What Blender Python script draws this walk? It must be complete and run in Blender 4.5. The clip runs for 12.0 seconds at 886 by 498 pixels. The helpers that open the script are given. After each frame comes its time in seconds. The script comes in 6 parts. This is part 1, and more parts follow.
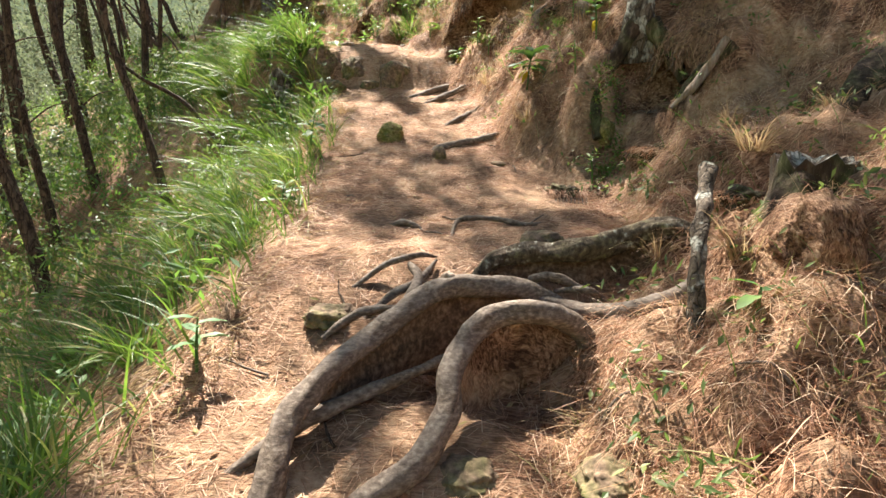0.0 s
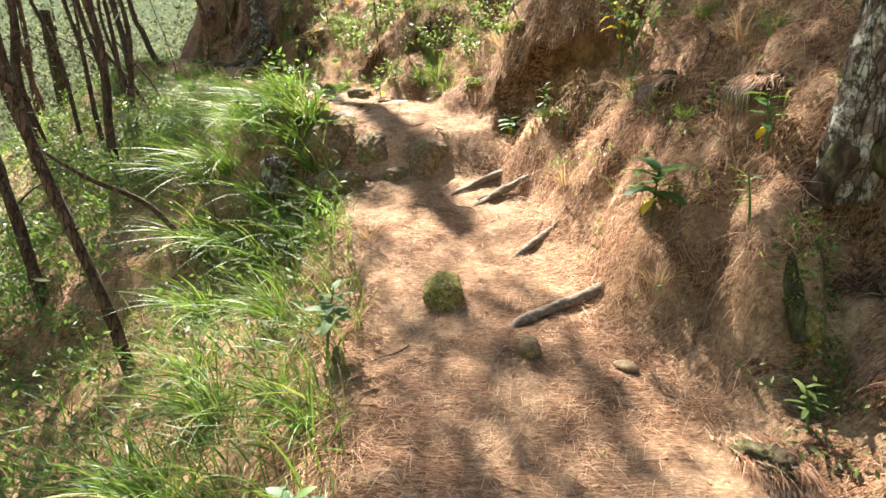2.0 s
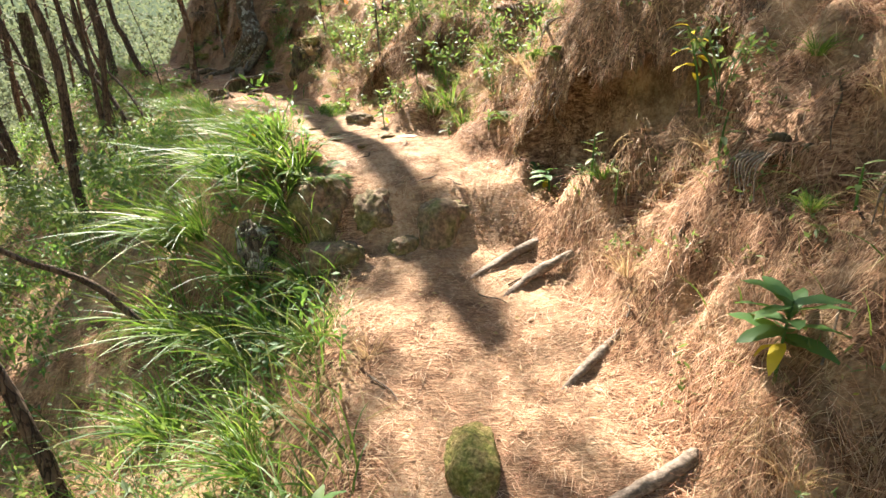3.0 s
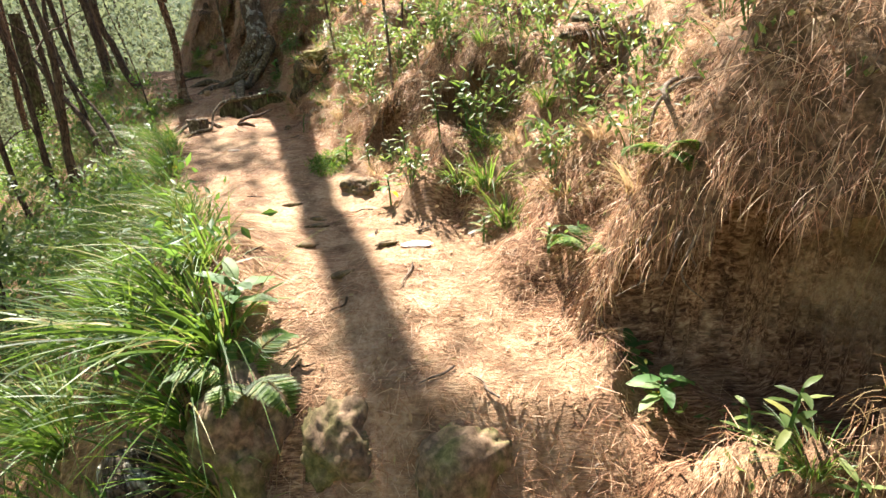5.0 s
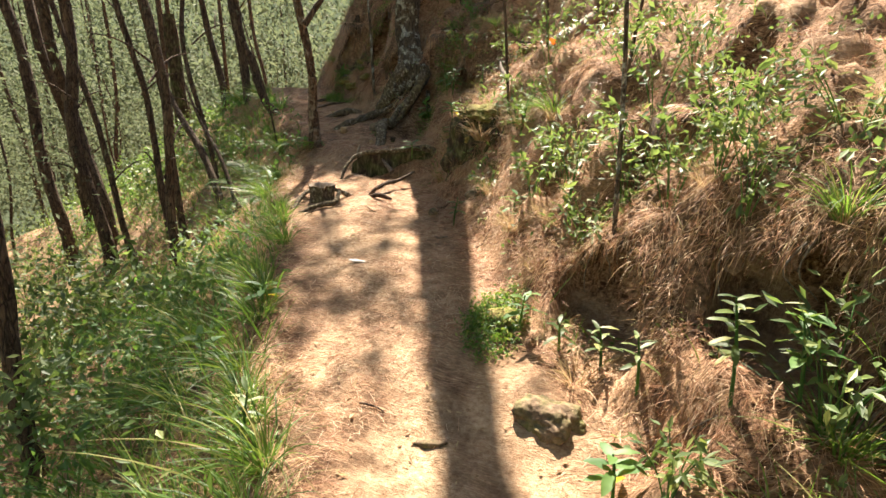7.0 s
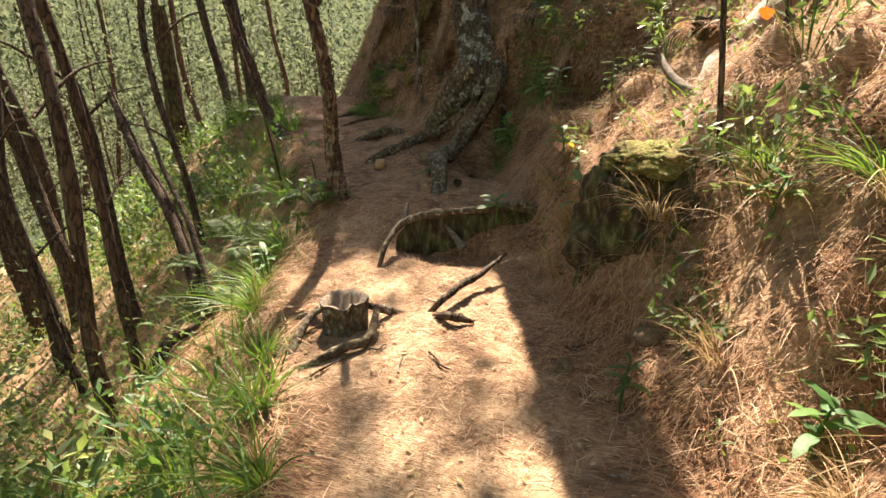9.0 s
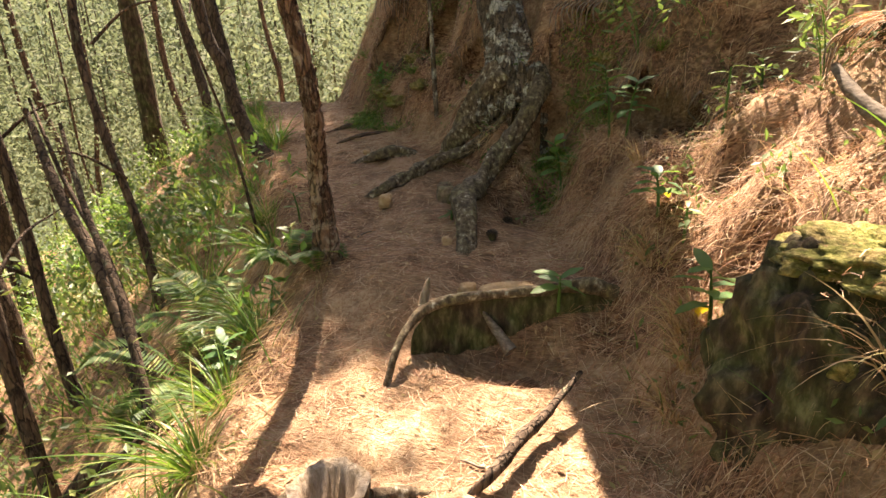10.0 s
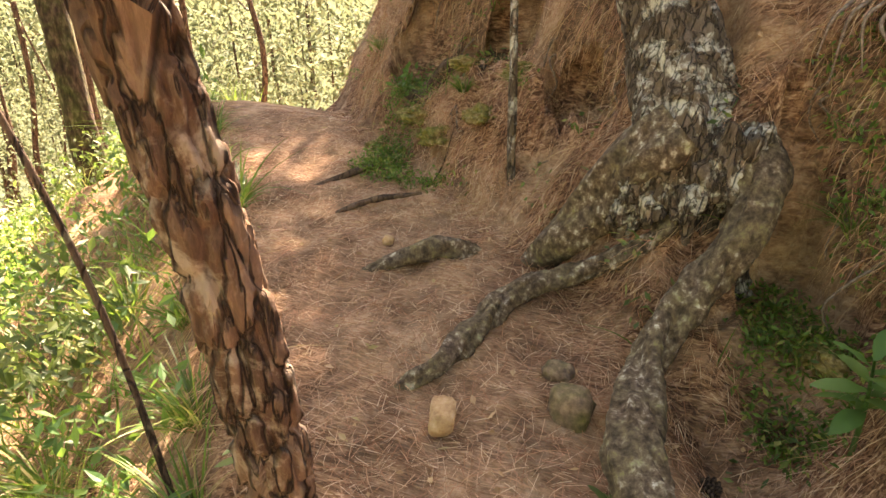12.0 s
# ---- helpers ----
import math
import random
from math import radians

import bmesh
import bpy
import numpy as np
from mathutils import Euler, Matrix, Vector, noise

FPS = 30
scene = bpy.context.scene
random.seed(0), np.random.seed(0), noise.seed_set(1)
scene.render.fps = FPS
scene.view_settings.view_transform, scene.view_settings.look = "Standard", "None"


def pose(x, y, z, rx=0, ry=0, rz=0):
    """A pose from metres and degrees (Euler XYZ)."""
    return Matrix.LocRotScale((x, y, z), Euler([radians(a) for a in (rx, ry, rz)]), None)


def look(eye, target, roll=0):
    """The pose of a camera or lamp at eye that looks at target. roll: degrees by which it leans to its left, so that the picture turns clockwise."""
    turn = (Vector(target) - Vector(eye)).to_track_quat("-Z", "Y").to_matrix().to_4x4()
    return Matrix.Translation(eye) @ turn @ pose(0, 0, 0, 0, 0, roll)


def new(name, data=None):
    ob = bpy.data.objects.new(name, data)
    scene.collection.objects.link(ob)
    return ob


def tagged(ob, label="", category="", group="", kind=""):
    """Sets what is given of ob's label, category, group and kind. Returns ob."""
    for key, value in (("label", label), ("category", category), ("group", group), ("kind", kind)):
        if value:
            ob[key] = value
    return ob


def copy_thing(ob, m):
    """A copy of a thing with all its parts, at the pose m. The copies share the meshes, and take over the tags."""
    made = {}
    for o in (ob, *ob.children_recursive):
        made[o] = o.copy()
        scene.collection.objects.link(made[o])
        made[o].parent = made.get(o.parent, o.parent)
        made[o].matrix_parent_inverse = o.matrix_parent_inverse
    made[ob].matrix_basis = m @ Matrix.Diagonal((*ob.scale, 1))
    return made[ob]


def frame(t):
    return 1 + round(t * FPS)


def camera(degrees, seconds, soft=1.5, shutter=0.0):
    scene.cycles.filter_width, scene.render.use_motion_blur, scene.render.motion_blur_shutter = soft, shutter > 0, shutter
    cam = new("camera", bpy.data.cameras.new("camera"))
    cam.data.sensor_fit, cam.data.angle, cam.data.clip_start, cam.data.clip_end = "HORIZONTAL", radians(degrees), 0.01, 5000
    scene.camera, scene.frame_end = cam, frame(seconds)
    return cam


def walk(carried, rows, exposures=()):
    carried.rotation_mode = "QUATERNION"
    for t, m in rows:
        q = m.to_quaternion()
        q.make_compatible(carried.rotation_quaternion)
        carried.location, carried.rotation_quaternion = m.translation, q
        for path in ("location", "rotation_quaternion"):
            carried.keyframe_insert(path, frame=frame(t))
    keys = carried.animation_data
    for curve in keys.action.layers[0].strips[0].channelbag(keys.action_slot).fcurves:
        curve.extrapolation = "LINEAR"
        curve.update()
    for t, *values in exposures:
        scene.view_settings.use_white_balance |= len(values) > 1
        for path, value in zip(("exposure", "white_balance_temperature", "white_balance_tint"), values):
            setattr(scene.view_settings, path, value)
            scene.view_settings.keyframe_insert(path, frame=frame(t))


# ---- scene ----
cam = camera(75.0, 12.0)
PATH = [
    (0, (0.000, 0.000, 1.350), (0.000, 1.949, 0.900), 1.13),
    (0.5, (-0.135, 0.381, 1.585), (-0.156, 2.324, 1.110), 0.68),
    (1, (-0.308, 0.806, 1.718), (-0.324, 2.748, 1.239), 0.43),
    (1.5, (-0.422, 1.239, 1.919), (-0.426, 3.180, 1.436), -0.02),
    (2, (-0.427, 1.748, 2.184), (-0.431, 3.686, 1.688), -0.70),
    (2.5, (-0.455, 2.353, 2.296), (-0.466, 4.287, 1.785), -1.03),
    (2.7, (-0.498, 2.554, 2.415), (-0.517, 4.484, 1.889), -1.24),
    (4.3, (-0.433, 3.834, 2.884), (-0.541, 5.740, 2.285), -2.89),
    (4.5, (-0.432, 4.114, 2.889), (-0.557, 6.016, 2.286), -2.87),
    (5, (-0.430, 4.722, 3.070), (-0.615, 6.618, 2.460), -2.19),
    (5.5, (-0.605, 5.327, 3.171), (-0.908, 7.210, 2.570), -0.80),
    (6, (-0.718, 5.922, 3.316), (-1.157, 7.775, 2.704), 0.18),
    (6.5, (-0.900, 6.299, 3.520), (-1.437, 8.122, 2.897), 1.27),
    (7, (-1.187, 6.607, 3.630), (-1.769, 8.415, 3.004), 1.88),
    (7.2, (-1.268, 6.761, 3.636), (-1.859, 8.565, 3.008), 2.02),
    (8.8, (-2.171, 8.546, 3.639), (-2.872, 10.305, 2.995), -0.39),
    (9, (-2.333, 8.763, 3.659), (-3.028, 10.519, 3.000), -0.24),
    (9.5, (-2.627, 9.313, 3.680), (-3.324, 11.065, 3.012), -0.13),
    (10, (-2.876, 9.782, 3.713), (-3.577, 11.525, 3.025), -0.47),
    (10.5, (-3.212, 10.253, 3.718), (-3.894, 11.996, 3.012), -0.04),
    (11, (-3.454, 10.698, 3.760), (-4.124, 12.431, 3.017), 0.20),
    (11.5, (-3.747, 11.166, 3.772), (-4.395, 12.895, 3.003), 0.89),
    (12, (-3.984, 11.532, 3.901), (-4.632, 13.235, 3.077), 1.81),
]
EXPOSURES = [(0, 2.35, 6650, 10), (2, 2.63, 6800, 10), (5, 2.57, 6850, 11), (7, 2.35, 7200, 11), (8.8, 2.45, 7500, 12), (9.5, 2.52, 8100, 15), (10, 2.85, 8200, 18), (10.5, 3.3, 8500, 20), (11, 3.65, 9000, 23), (12, 4.0, 9000, 24)]
walk(cam, [(t, look(eye, target, roll)) for t, eye, target, roll in PATH], EXPOSURES)

# world, sun and exposure
SUN_AZ, SUN_EL = 114.0, 52.0          # degrees: direction towards the sun, counted from +x, and its height
world = bpy.data.worlds.new("world")
scene.world = world
world.use_nodes = True
sky = world.node_tree.nodes.new("ShaderNodeTexSky")
sky.sky_type = "NISHITA"
sky.sun_disc = False
sky.sun_elevation = radians(SUN_EL)
sky.sun_rotation = radians(90 - SUN_AZ)
world.node_tree.links.new(sky.outputs[0], world.node_tree.nodes["Background"].inputs[0])
world.node_tree.nodes["Background"].inputs[1].default_value = 0.05
sun = new("sun", bpy.data.lights.new("sun", "SUN"))
sun.data.energy = 5.0
sun.data.angle = radians(0.53)
sun.data.color = (1.0, 0.95, 0.86)
toward = Vector((math.cos(radians(SUN_EL)) * math.cos(radians(SUN_AZ)), math.cos(radians(SUN_EL)) * math.sin(radians(SUN_AZ)), math.sin(radians(SUN_EL))))
sun.matrix_world = look(toward * 60, (0, 0, 0))

# materials
def node(nt, kind, **inputs):
    n = nt.nodes.new(kind)
    for k, v in inputs.items():
        n.inputs[k.replace("_", " ")].default_value = v
    return n


def ramp(nt, fac, stops):
    r = nt.nodes.new("ShaderNodeValToRGB")
    r.color_ramp.elements[0].position, r.color_ramp.elements[0].color = stops[0][0], (*stops[0][1], 1)
    r.color_ramp.elements[1].position, r.color_ramp.elements[1].color = stops[-1][0], (*stops[-1][1], 1)
    for p, c in stops[1:-1]:
        r.color_ramp.elements.new(p).color = (*c, 1)
    nt.links.new(fac, r.inputs[0])
    return r.outputs[0]


def mix(nt, fac, a, b, blend="MIX"):
    m = nt.nodes.new("ShaderNodeMix")
    m.data_type, m.blend_type = "RGBA", blend
    for sock, v in ((m.inputs[0], fac), (m.inputs[6], a), (m.inputs[7], b)):
        if isinstance(v, (int, float)):
            sock.default_value = v
        elif isinstance(v, tuple):
            sock.default_value = (*v, 1)
        else:
            nt.links.new(v, sock)
    return m.outputs[2]


def coords(nt, scale=(1, 1, 1)):
    tc = nt.nodes.new("ShaderNodeTexCoord")
    mp = nt.nodes.new("ShaderNodeMapping")
    mp.inputs["Scale"].default_value = scale
    nt.links.new(tc.outputs["Object"], mp.inputs[0])
    return mp.outputs[0]


def noise_of(nt, vec, scale, detail=6.0, rough=0.6, distort=0.0):
    n = node(nt, "ShaderNodeTexNoise", Scale=scale, Detail=detail, Roughness=rough, Distortion=distort)
    nt.links.new(vec, n.inputs["Vector"])
    return n.outputs[0]


def bump(nt, height, bsdf, strength, distance):
    b = node(nt, "ShaderNodeBump", Strength=strength, Distance=distance)
    nt.links.new(height, b.inputs["Height"])
    nt.links.new(b.outputs[0], bsdf.inputs["Normal"])


def blank(name, rough):
    m = bpy.data.materials.new(name)
    m.use_nodes = True
    b = m.node_tree.nodes["Principled BSDF"]
    b.inputs["Roughness"].default_value = rough
    return m, m.node_tree, b


def surface(name, fine, broad, fine_scale, broad_scale, rough=0.85, stretch=(1, 1, 1), depth=0.01, strength=0.8, share=0.5):
    """Two-scale procedural surface: a fine ramp and a broad ramp of patches, with relief."""
    m, nt, b = blank(name, rough)
    v = coords(nt, stretch)
    f = noise_of(nt, v, fine_scale, 8, 0.65)
    g = noise_of(nt, coords(nt), broad_scale, 5, 0.6, 0.4)
    patch = ramp(nt, g, [(0.42, (0, 0, 0)), (0.6, (1, 1, 1))])
    col = mix(nt, patch, ramp(nt, f, fine), ramp(nt, f, broad))
    nt.links.new(col, b.inputs["Base Color"])
    bump(nt, f, b, strength, depth)
    b.inputs["Specular IOR Level"].default_value = 0.25
    return m


def bark(name, dark, mid, light, lichen, scale, amount, rough=0.9, crack_tone=0.3, length=0.27):
    """Plated bark: long cells with dark cracks between, flaking colours and patches of lichen."""
    m, nt, b = blank(name, rough)
    v = coords(nt, (1, 1, length))
    warp = noise_of(nt, v, scale * 0.8, 4, 0.6)
    shift = nt.nodes.new("ShaderNodeVectorMath")
    shift.operation = "MULTIPLY_ADD"
    shift.inputs[1].default_value = (0.06, 0.06, 0.06)
    nt.links.new(warp, shift.inputs[0])
    nt.links.new(v, shift.inputs[2])
    cell = node(nt, "ShaderNodeTexVoronoi", Scale=scale * 1.25)
    cell.feature = "DISTANCE_TO_EDGE"
    nt.links.new(shift.outputs[0], cell.inputs["Vector"])
    tone = node(nt, "ShaderNodeTexVoronoi", Scale=scale * 1.25)
    nt.links.new(shift.outputs[0], tone.inputs["Vector"])
    sep = nt.nodes.new("ShaderNodeSeparateColor")
    nt.links.new(tone.outputs["Color"], sep.inputs[0])
    f = noise_of(nt, v, scale * 3.2, 8, 0.7)
    col = mix(nt, 0.4, ramp(nt, f, [(0.32, dark), (0.5, mid), (0.7, light)]), ramp(nt, sep.outputs[0], [(0.0, dark), (0.5, mid), (1.0, light)]))
    patch = ramp(nt, noise_of(nt, coords(nt), 9.0, 6, 0.7, 0.5), [(0.62 - amount, (0, 0, 0)), (0.7 - amount, (1, 1, 1))])
    col = mix(nt, patch, col, mix(nt, f, tuple(c * 0.4 for c in lichen), lichen))
    crack = ramp(nt, cell.outputs["Distance"], [(0.0, (crack_tone,) * 3), (0.09, (1, 1, 1))])
    nt.links.new(mix(nt, 1.0, col, crack, "MULTIPLY"), b.inputs["Base Color"])
    h = nt.nodes.new("ShaderNodeMath")
    h.operation = "MULTIPLY_ADD"
    h.inputs[1].default_value = 0.4
    nt.links.new(f, h.inputs[0])
    nt.links.new(crack, h.inputs[2])
    bump(nt, h.outputs[0], b, 1.0, 0.012)
    b.inputs["Specular IOR Level"].default_value = 0.2
    return m


def leafy(name, stops, trans=0.45, rough=0.5, tint=(0.6, 0.75, 0.12)):
    """Thin leaf: gloss on top, light shining through, colour changing from leaf to leaf."""
    m, nt, b = blank(name, rough)
    geo = nt.nodes.new("ShaderNodeNewGeometry")
    info = nt.nodes.new("ShaderNodeObjectInfo")
    add = nt.nodes.new("ShaderNodeMath")
    add.operation = "ADD"
    nt.links.new(geo.outputs["Random Per Island"], add.inputs[0])
    nt.links.new(info.outputs["Random"], add.inputs[1])
    fr = nt.nodes.new("ShaderNodeMath")
    fr.operation = "FRACT"
    nt.links.new(add.outputs[0], fr.inputs[0])
    col = ramp(nt, fr.outputs[0], stops)
    v = noise_of(nt, coords(nt), 60.0, 3)
    col = mix(nt, 0.35, col, mix(nt, v, (0.5, 0.5, 0.5), (1.2, 1.2, 1.0)), "MULTIPLY")
    nt.links.new(col, b.inputs["Base Color"])
    b.inputs["Specular IOR Level"].default_value = 0.4
    t = nt.nodes.new("ShaderNodeBsdfTranslucent")
    nt.links.new(mix(nt, 0.5, col, tint, "MIX") if trans > 0.3 else col, t.inputs[0])
    ms = nt.nodes.new("ShaderNodeMixShader")
    ms.inputs[0].default_value = trans
    nt.links.new(b.outputs[0], ms.inputs[1])
    nt.links.new(t.outputs[0], ms.inputs[2])
    nt.links.new(ms.outputs[0], nt.nodes["Material Output"].inputs[0])
    return m


def ground_material():
    m, nt, b = blank("trail_earth", 0.92)
    v = coords(nt)
    fine = noise_of(nt, v, 38.0, 8, 0.7)
    # needle litter: fibres crossing in three ways
    fibres = None
    for ang, sx in ((0.3, 0.12), (1.5, 0.1), (2.5, 0.14)):
        tc = nt.nodes.new("ShaderNodeTexCoord")
        mp = nt.nodes.new("ShaderNodeMapping")
        mp.inputs["Rotation"].default_value = (0, 0, ang)
        mp.inputs["Scale"].default_value = (sx, 1, 0.3)
        nt.links.new(tc.outputs["Object"], mp.inputs[0])
        n = noise_of(nt, mp.outputs[0], 130.0, 3, 0.6, 0.8)
        if fibres is None:
            fibres = n
        else:
            mx = nt.nodes.new("ShaderNodeMath")
            mx.operation = "MAXIMUM"
            nt.links.new(fibres, mx.inputs[0])
            nt.links.new(n, mx.inputs[1])
            fibres = mx.outputs[0]
    litter = ramp(nt, fibres, [(0.48, (0.09, 0.042, 0.022)), (0.6, (0.34, 0.185, 0.108)), (0.72, (0.60, 0.40, 0.26))])
    soil = ramp(nt, fine, [(0.3, (0.24, 0.135, 0.075)), (0.5, (0.46, 0.30, 0.185)), (0.7, (0.62, 0.46, 0.31))])
    patch = ramp(nt, noise_of(nt, v, 1.9, 6, 0.65, 0.5), [(0.46, (0, 0, 0)), (0.6, (0.8, 0.8, 0.8))])
    worn = nt.nodes.new("ShaderNodeAttribute")
    worn.attribute_name = "wear"
    share = nt.nodes.new("ShaderNodeMath")
    share.operation = "MAXIMUM"
    nt.links.new(patch, share.inputs[0])
    nt.links.new(worn.outputs["Fac"], share.inputs[1])
    col = mix(nt, share.outputs[0], litter, soil)
    dark = ramp(nt, noise_of(nt, v, 5.5, 5, 0.6), [(0.36, (0.38, 0.35, 0.33)), (0.58, (1, 1, 1))])
    col = mix(nt, 0.8, col, dark, "MULTIPLY")
    nt.links.new(col, b.inputs["Base Color"])
    b.inputs["Specular IOR Level"].default_value = 0.2
    h = nt.nodes.new("ShaderNodeMath")
    h.operation = "ADD"
    nt.links.new(fine, h.inputs[0])
    nt.links.new(fibres, h.inputs[1])
    bump(nt, h.outputs[0], b, 0.9, 0.02)
    return m


MAT_GROUND = ground_material()
MAT_BARK = bark("pine_bark", (0.022, 0.014, 0.01), (0.085, 0.055, 0.037), (0.2, 0.14, 0.1), (0.2, 0.2, 0.13), 24.0, 0.02)
MAT_BARK_RED = bark("red_pine_bark", (0.025, 0.015, 0.01), (0.105, 0.06, 0.038), (0.27, 0.185, 0.13), (0.36, 0.29, 0.22), 26.0, 0.13, 0.9, 0.3, 0.2)
MAT_BARK_GREY = bark("lichened_bark", (0.022, 0.016, 0.011), (0.09, 0.066, 0.045), (0.22, 0.175, 0.135), (0.56, 0.55, 0.47), 26.0, 0.11, 0.9, 0.4)
MAT_BARK_ROOT = surface("bark_root", [(0.32, (0.022, 0.015, 0.009)), (0.47, (0.085, 0.058, 0.037)), (0.57, (0.17, 0.13, 0.09)), (0.66, (0.46, 0.43, 0.35))],
                        [(0.34, (0.035, 0.026, 0.014)), (0.5, (0.10, 0.074, 0.045)), (0.6, (0.16, 0.13, 0.07)), (0.7, (0.17, 0.18, 0.05))], 40, 9, 0.9, (1, 1, 0.8), 0.02)
MAT_ROOT = surface("weathered_root", [(0.3, (0.07, 0.05, 0.037)), (0.5, (0.145, 0.11, 0.085)), (0.7, (0.26, 0.215, 0.175))],
                   [(0.33, (0.04, 0.028, 0.019)), (0.5, (0.13, 0.093, 0.067)), (0.67, (0.27, 0.215, 0.165))], 90, 7, 0.8, (0.5, 0.5, 1), 0.005)
MAT_ROCK = surface("trail_rock", [(0.3, (0.05, 0.034, 0.022)), (0.5, (0.15, 0.1, 0.064)), (0.7, (0.28, 0.19, 0.125))],
                   [(0.3, (0.04, 0.045, 0.013)), (0.5, (0.12, 0.11, 0.042)), (0.7, (0.24, 0.2, 0.1))], 34, 6, 0.9, depth=0.007)
MAT_STONE = surface("tan_stone", [(0.3, (0.26, 0.15, 0.075)), (0.5, (0.40, 0.25, 0.13)), (0.7, (0.52, 0.36, 0.21))],
                    [(0.3, (0.24, 0.14, 0.07)), (0.5, (0.4, 0.26, 0.14)), (0.7, (0.52, 0.38, 0.24))], 30, 9, 0.85)
MAT_MOSS = surface("moss", [(0.3, (0.05, 0.055, 0.012)), (0.5, (0.15, 0.145, 0.035)), (0.7, (0.34, 0.30, 0.10))],
                   [(0.3, (0.08, 0.055, 0.02)), (0.5, (0.22, 0.16, 0.06)), (0.7, (0.42, 0.33, 0.15))], 60, 14, 0.95, depth=0.02, strength=1.0)
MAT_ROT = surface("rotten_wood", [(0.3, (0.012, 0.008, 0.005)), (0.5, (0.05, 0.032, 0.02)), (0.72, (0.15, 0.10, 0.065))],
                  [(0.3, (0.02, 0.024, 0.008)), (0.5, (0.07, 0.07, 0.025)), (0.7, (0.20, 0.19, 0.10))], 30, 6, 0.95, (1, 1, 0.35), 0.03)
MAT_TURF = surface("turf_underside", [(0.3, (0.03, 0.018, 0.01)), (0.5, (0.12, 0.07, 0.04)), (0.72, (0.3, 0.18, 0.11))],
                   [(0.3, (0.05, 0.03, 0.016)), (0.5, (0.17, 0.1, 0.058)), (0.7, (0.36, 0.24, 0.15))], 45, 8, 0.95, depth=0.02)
MAT_CUT = surface("bleached_wood", [(0.3, (0.13, 0.09, 0.06)), (0.5, (0.25, 0.19, 0.145)), (0.7, (0.38, 0.31, 0.25))],
                  [(0.3, (0.13, 0.085, 0.05)), (0.5, (0.25, 0.18, 0.12)), (0.7, (0.38, 0.30, 0.23))], 60, 9, 0.8, (1, 1, 0.25))
MAT_NEEDLE = leafy("dry_needles", [(0.0, (0.17, 0.065, 0.028)), (0.35, (0.42, 0.205, 0.12)), (0.7, (0.58, 0.35, 0.225)), (1.0, (0.72, 0.54, 0.38))], 0.28, 0.6, (0.5, 0.3, 0.1))
MAT_STRAW = leafy("dry_straw", [(0.0, (0.16, 0.08, 0.035)), (0.4, (0.39, 0.225, 0.12)), (0.8, (0.54, 0.37, 0.22)), (1.0, (0.28, 0.25, 0.09))], 0.36, 0.6, (0.55, 0.42, 0.22))
MAT_GRASS = leafy("green_grass", [(0.0, (0.022, 0.055, 0.012)), (0.4, (0.058, 0.13, 0.024)), (0.78, (0.12, 0.215, 0.04)), (0.9, (0.25, 0.27, 0.07)), (1.0, (0.42, 0.34, 0.14))], 0.4, 0.5, (0.27, 0.43, 0.05))
MAT_LEAF = leafy("broad_leaf", [(0.0, (0.03, 0.085, 0.025)), (0.6, (0.06, 0.15, 0.04)), (1.0, (0.12, 0.20, 0.05))], 0.38, 0.55, (0.3, 0.5, 0.07))
MAT_SHRUB = leafy("shrub_leaf", [(0.0, (0.035, 0.065, 0.02)), (0.5, (0.08, 0.125, 0.035)), (0.85, (0.17, 0.21, 0.07)), (1.0, (0.28, 0.27, 0.08))], 0.38, 0.5, (0.26, 0.38, 0.08))
MAT_FAR = leafy("forest_leaf", [(0.0, (0.06, 0.08, 0.035)), (0.5, (0.1, 0.125, 0.06)), (1.0, (0.17, 0.19, 0.1))], 0.4, 0.85, (0.16, 0.195, 0.115))
MAT_YELLOW = leafy("yellow_leaf", [(0.0, (0.5, 0.36, 0.02)), (1.0, (0.62, 0.5, 0.05))], 0.4, 0.45, (0.7, 0.55, 0.05))
MAT_ORANGE = leafy("orange_leaf", [(0.0, (0.7, 0.13, 0.02)), (1.0, (0.75, 0.18, 0.03))], 0.3, 0.5, (0.8, 0.2, 0.03))
MAT_PAPER = surface("pale_bark_chip", [(0.3, (0.6, 0.55, 0.5)), (0.7, (0.8, 0.77, 0.72))], [(0.3, (0.55, 0.5, 0.44)), (0.7, (0.75, 0.7, 0.64))], 30, 10, 0.7)
MAT_HILL_GLOW = surface("glowing_hillside", [(0.3, (0.035, 0.052, 0.02)), (0.5, (0.08, 0.11, 0.045)), (0.7, (0.16, 0.2, 0.085))],
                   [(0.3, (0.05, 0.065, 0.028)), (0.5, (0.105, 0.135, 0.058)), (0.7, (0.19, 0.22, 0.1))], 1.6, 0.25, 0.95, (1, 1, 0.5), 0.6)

# the hillside emits a faint green light, standing in for milky haze
glow = MAT_HILL_GLOW.node_tree.nodes["Principled BSDF"]
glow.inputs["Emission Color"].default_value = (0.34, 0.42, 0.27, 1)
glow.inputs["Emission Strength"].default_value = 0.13

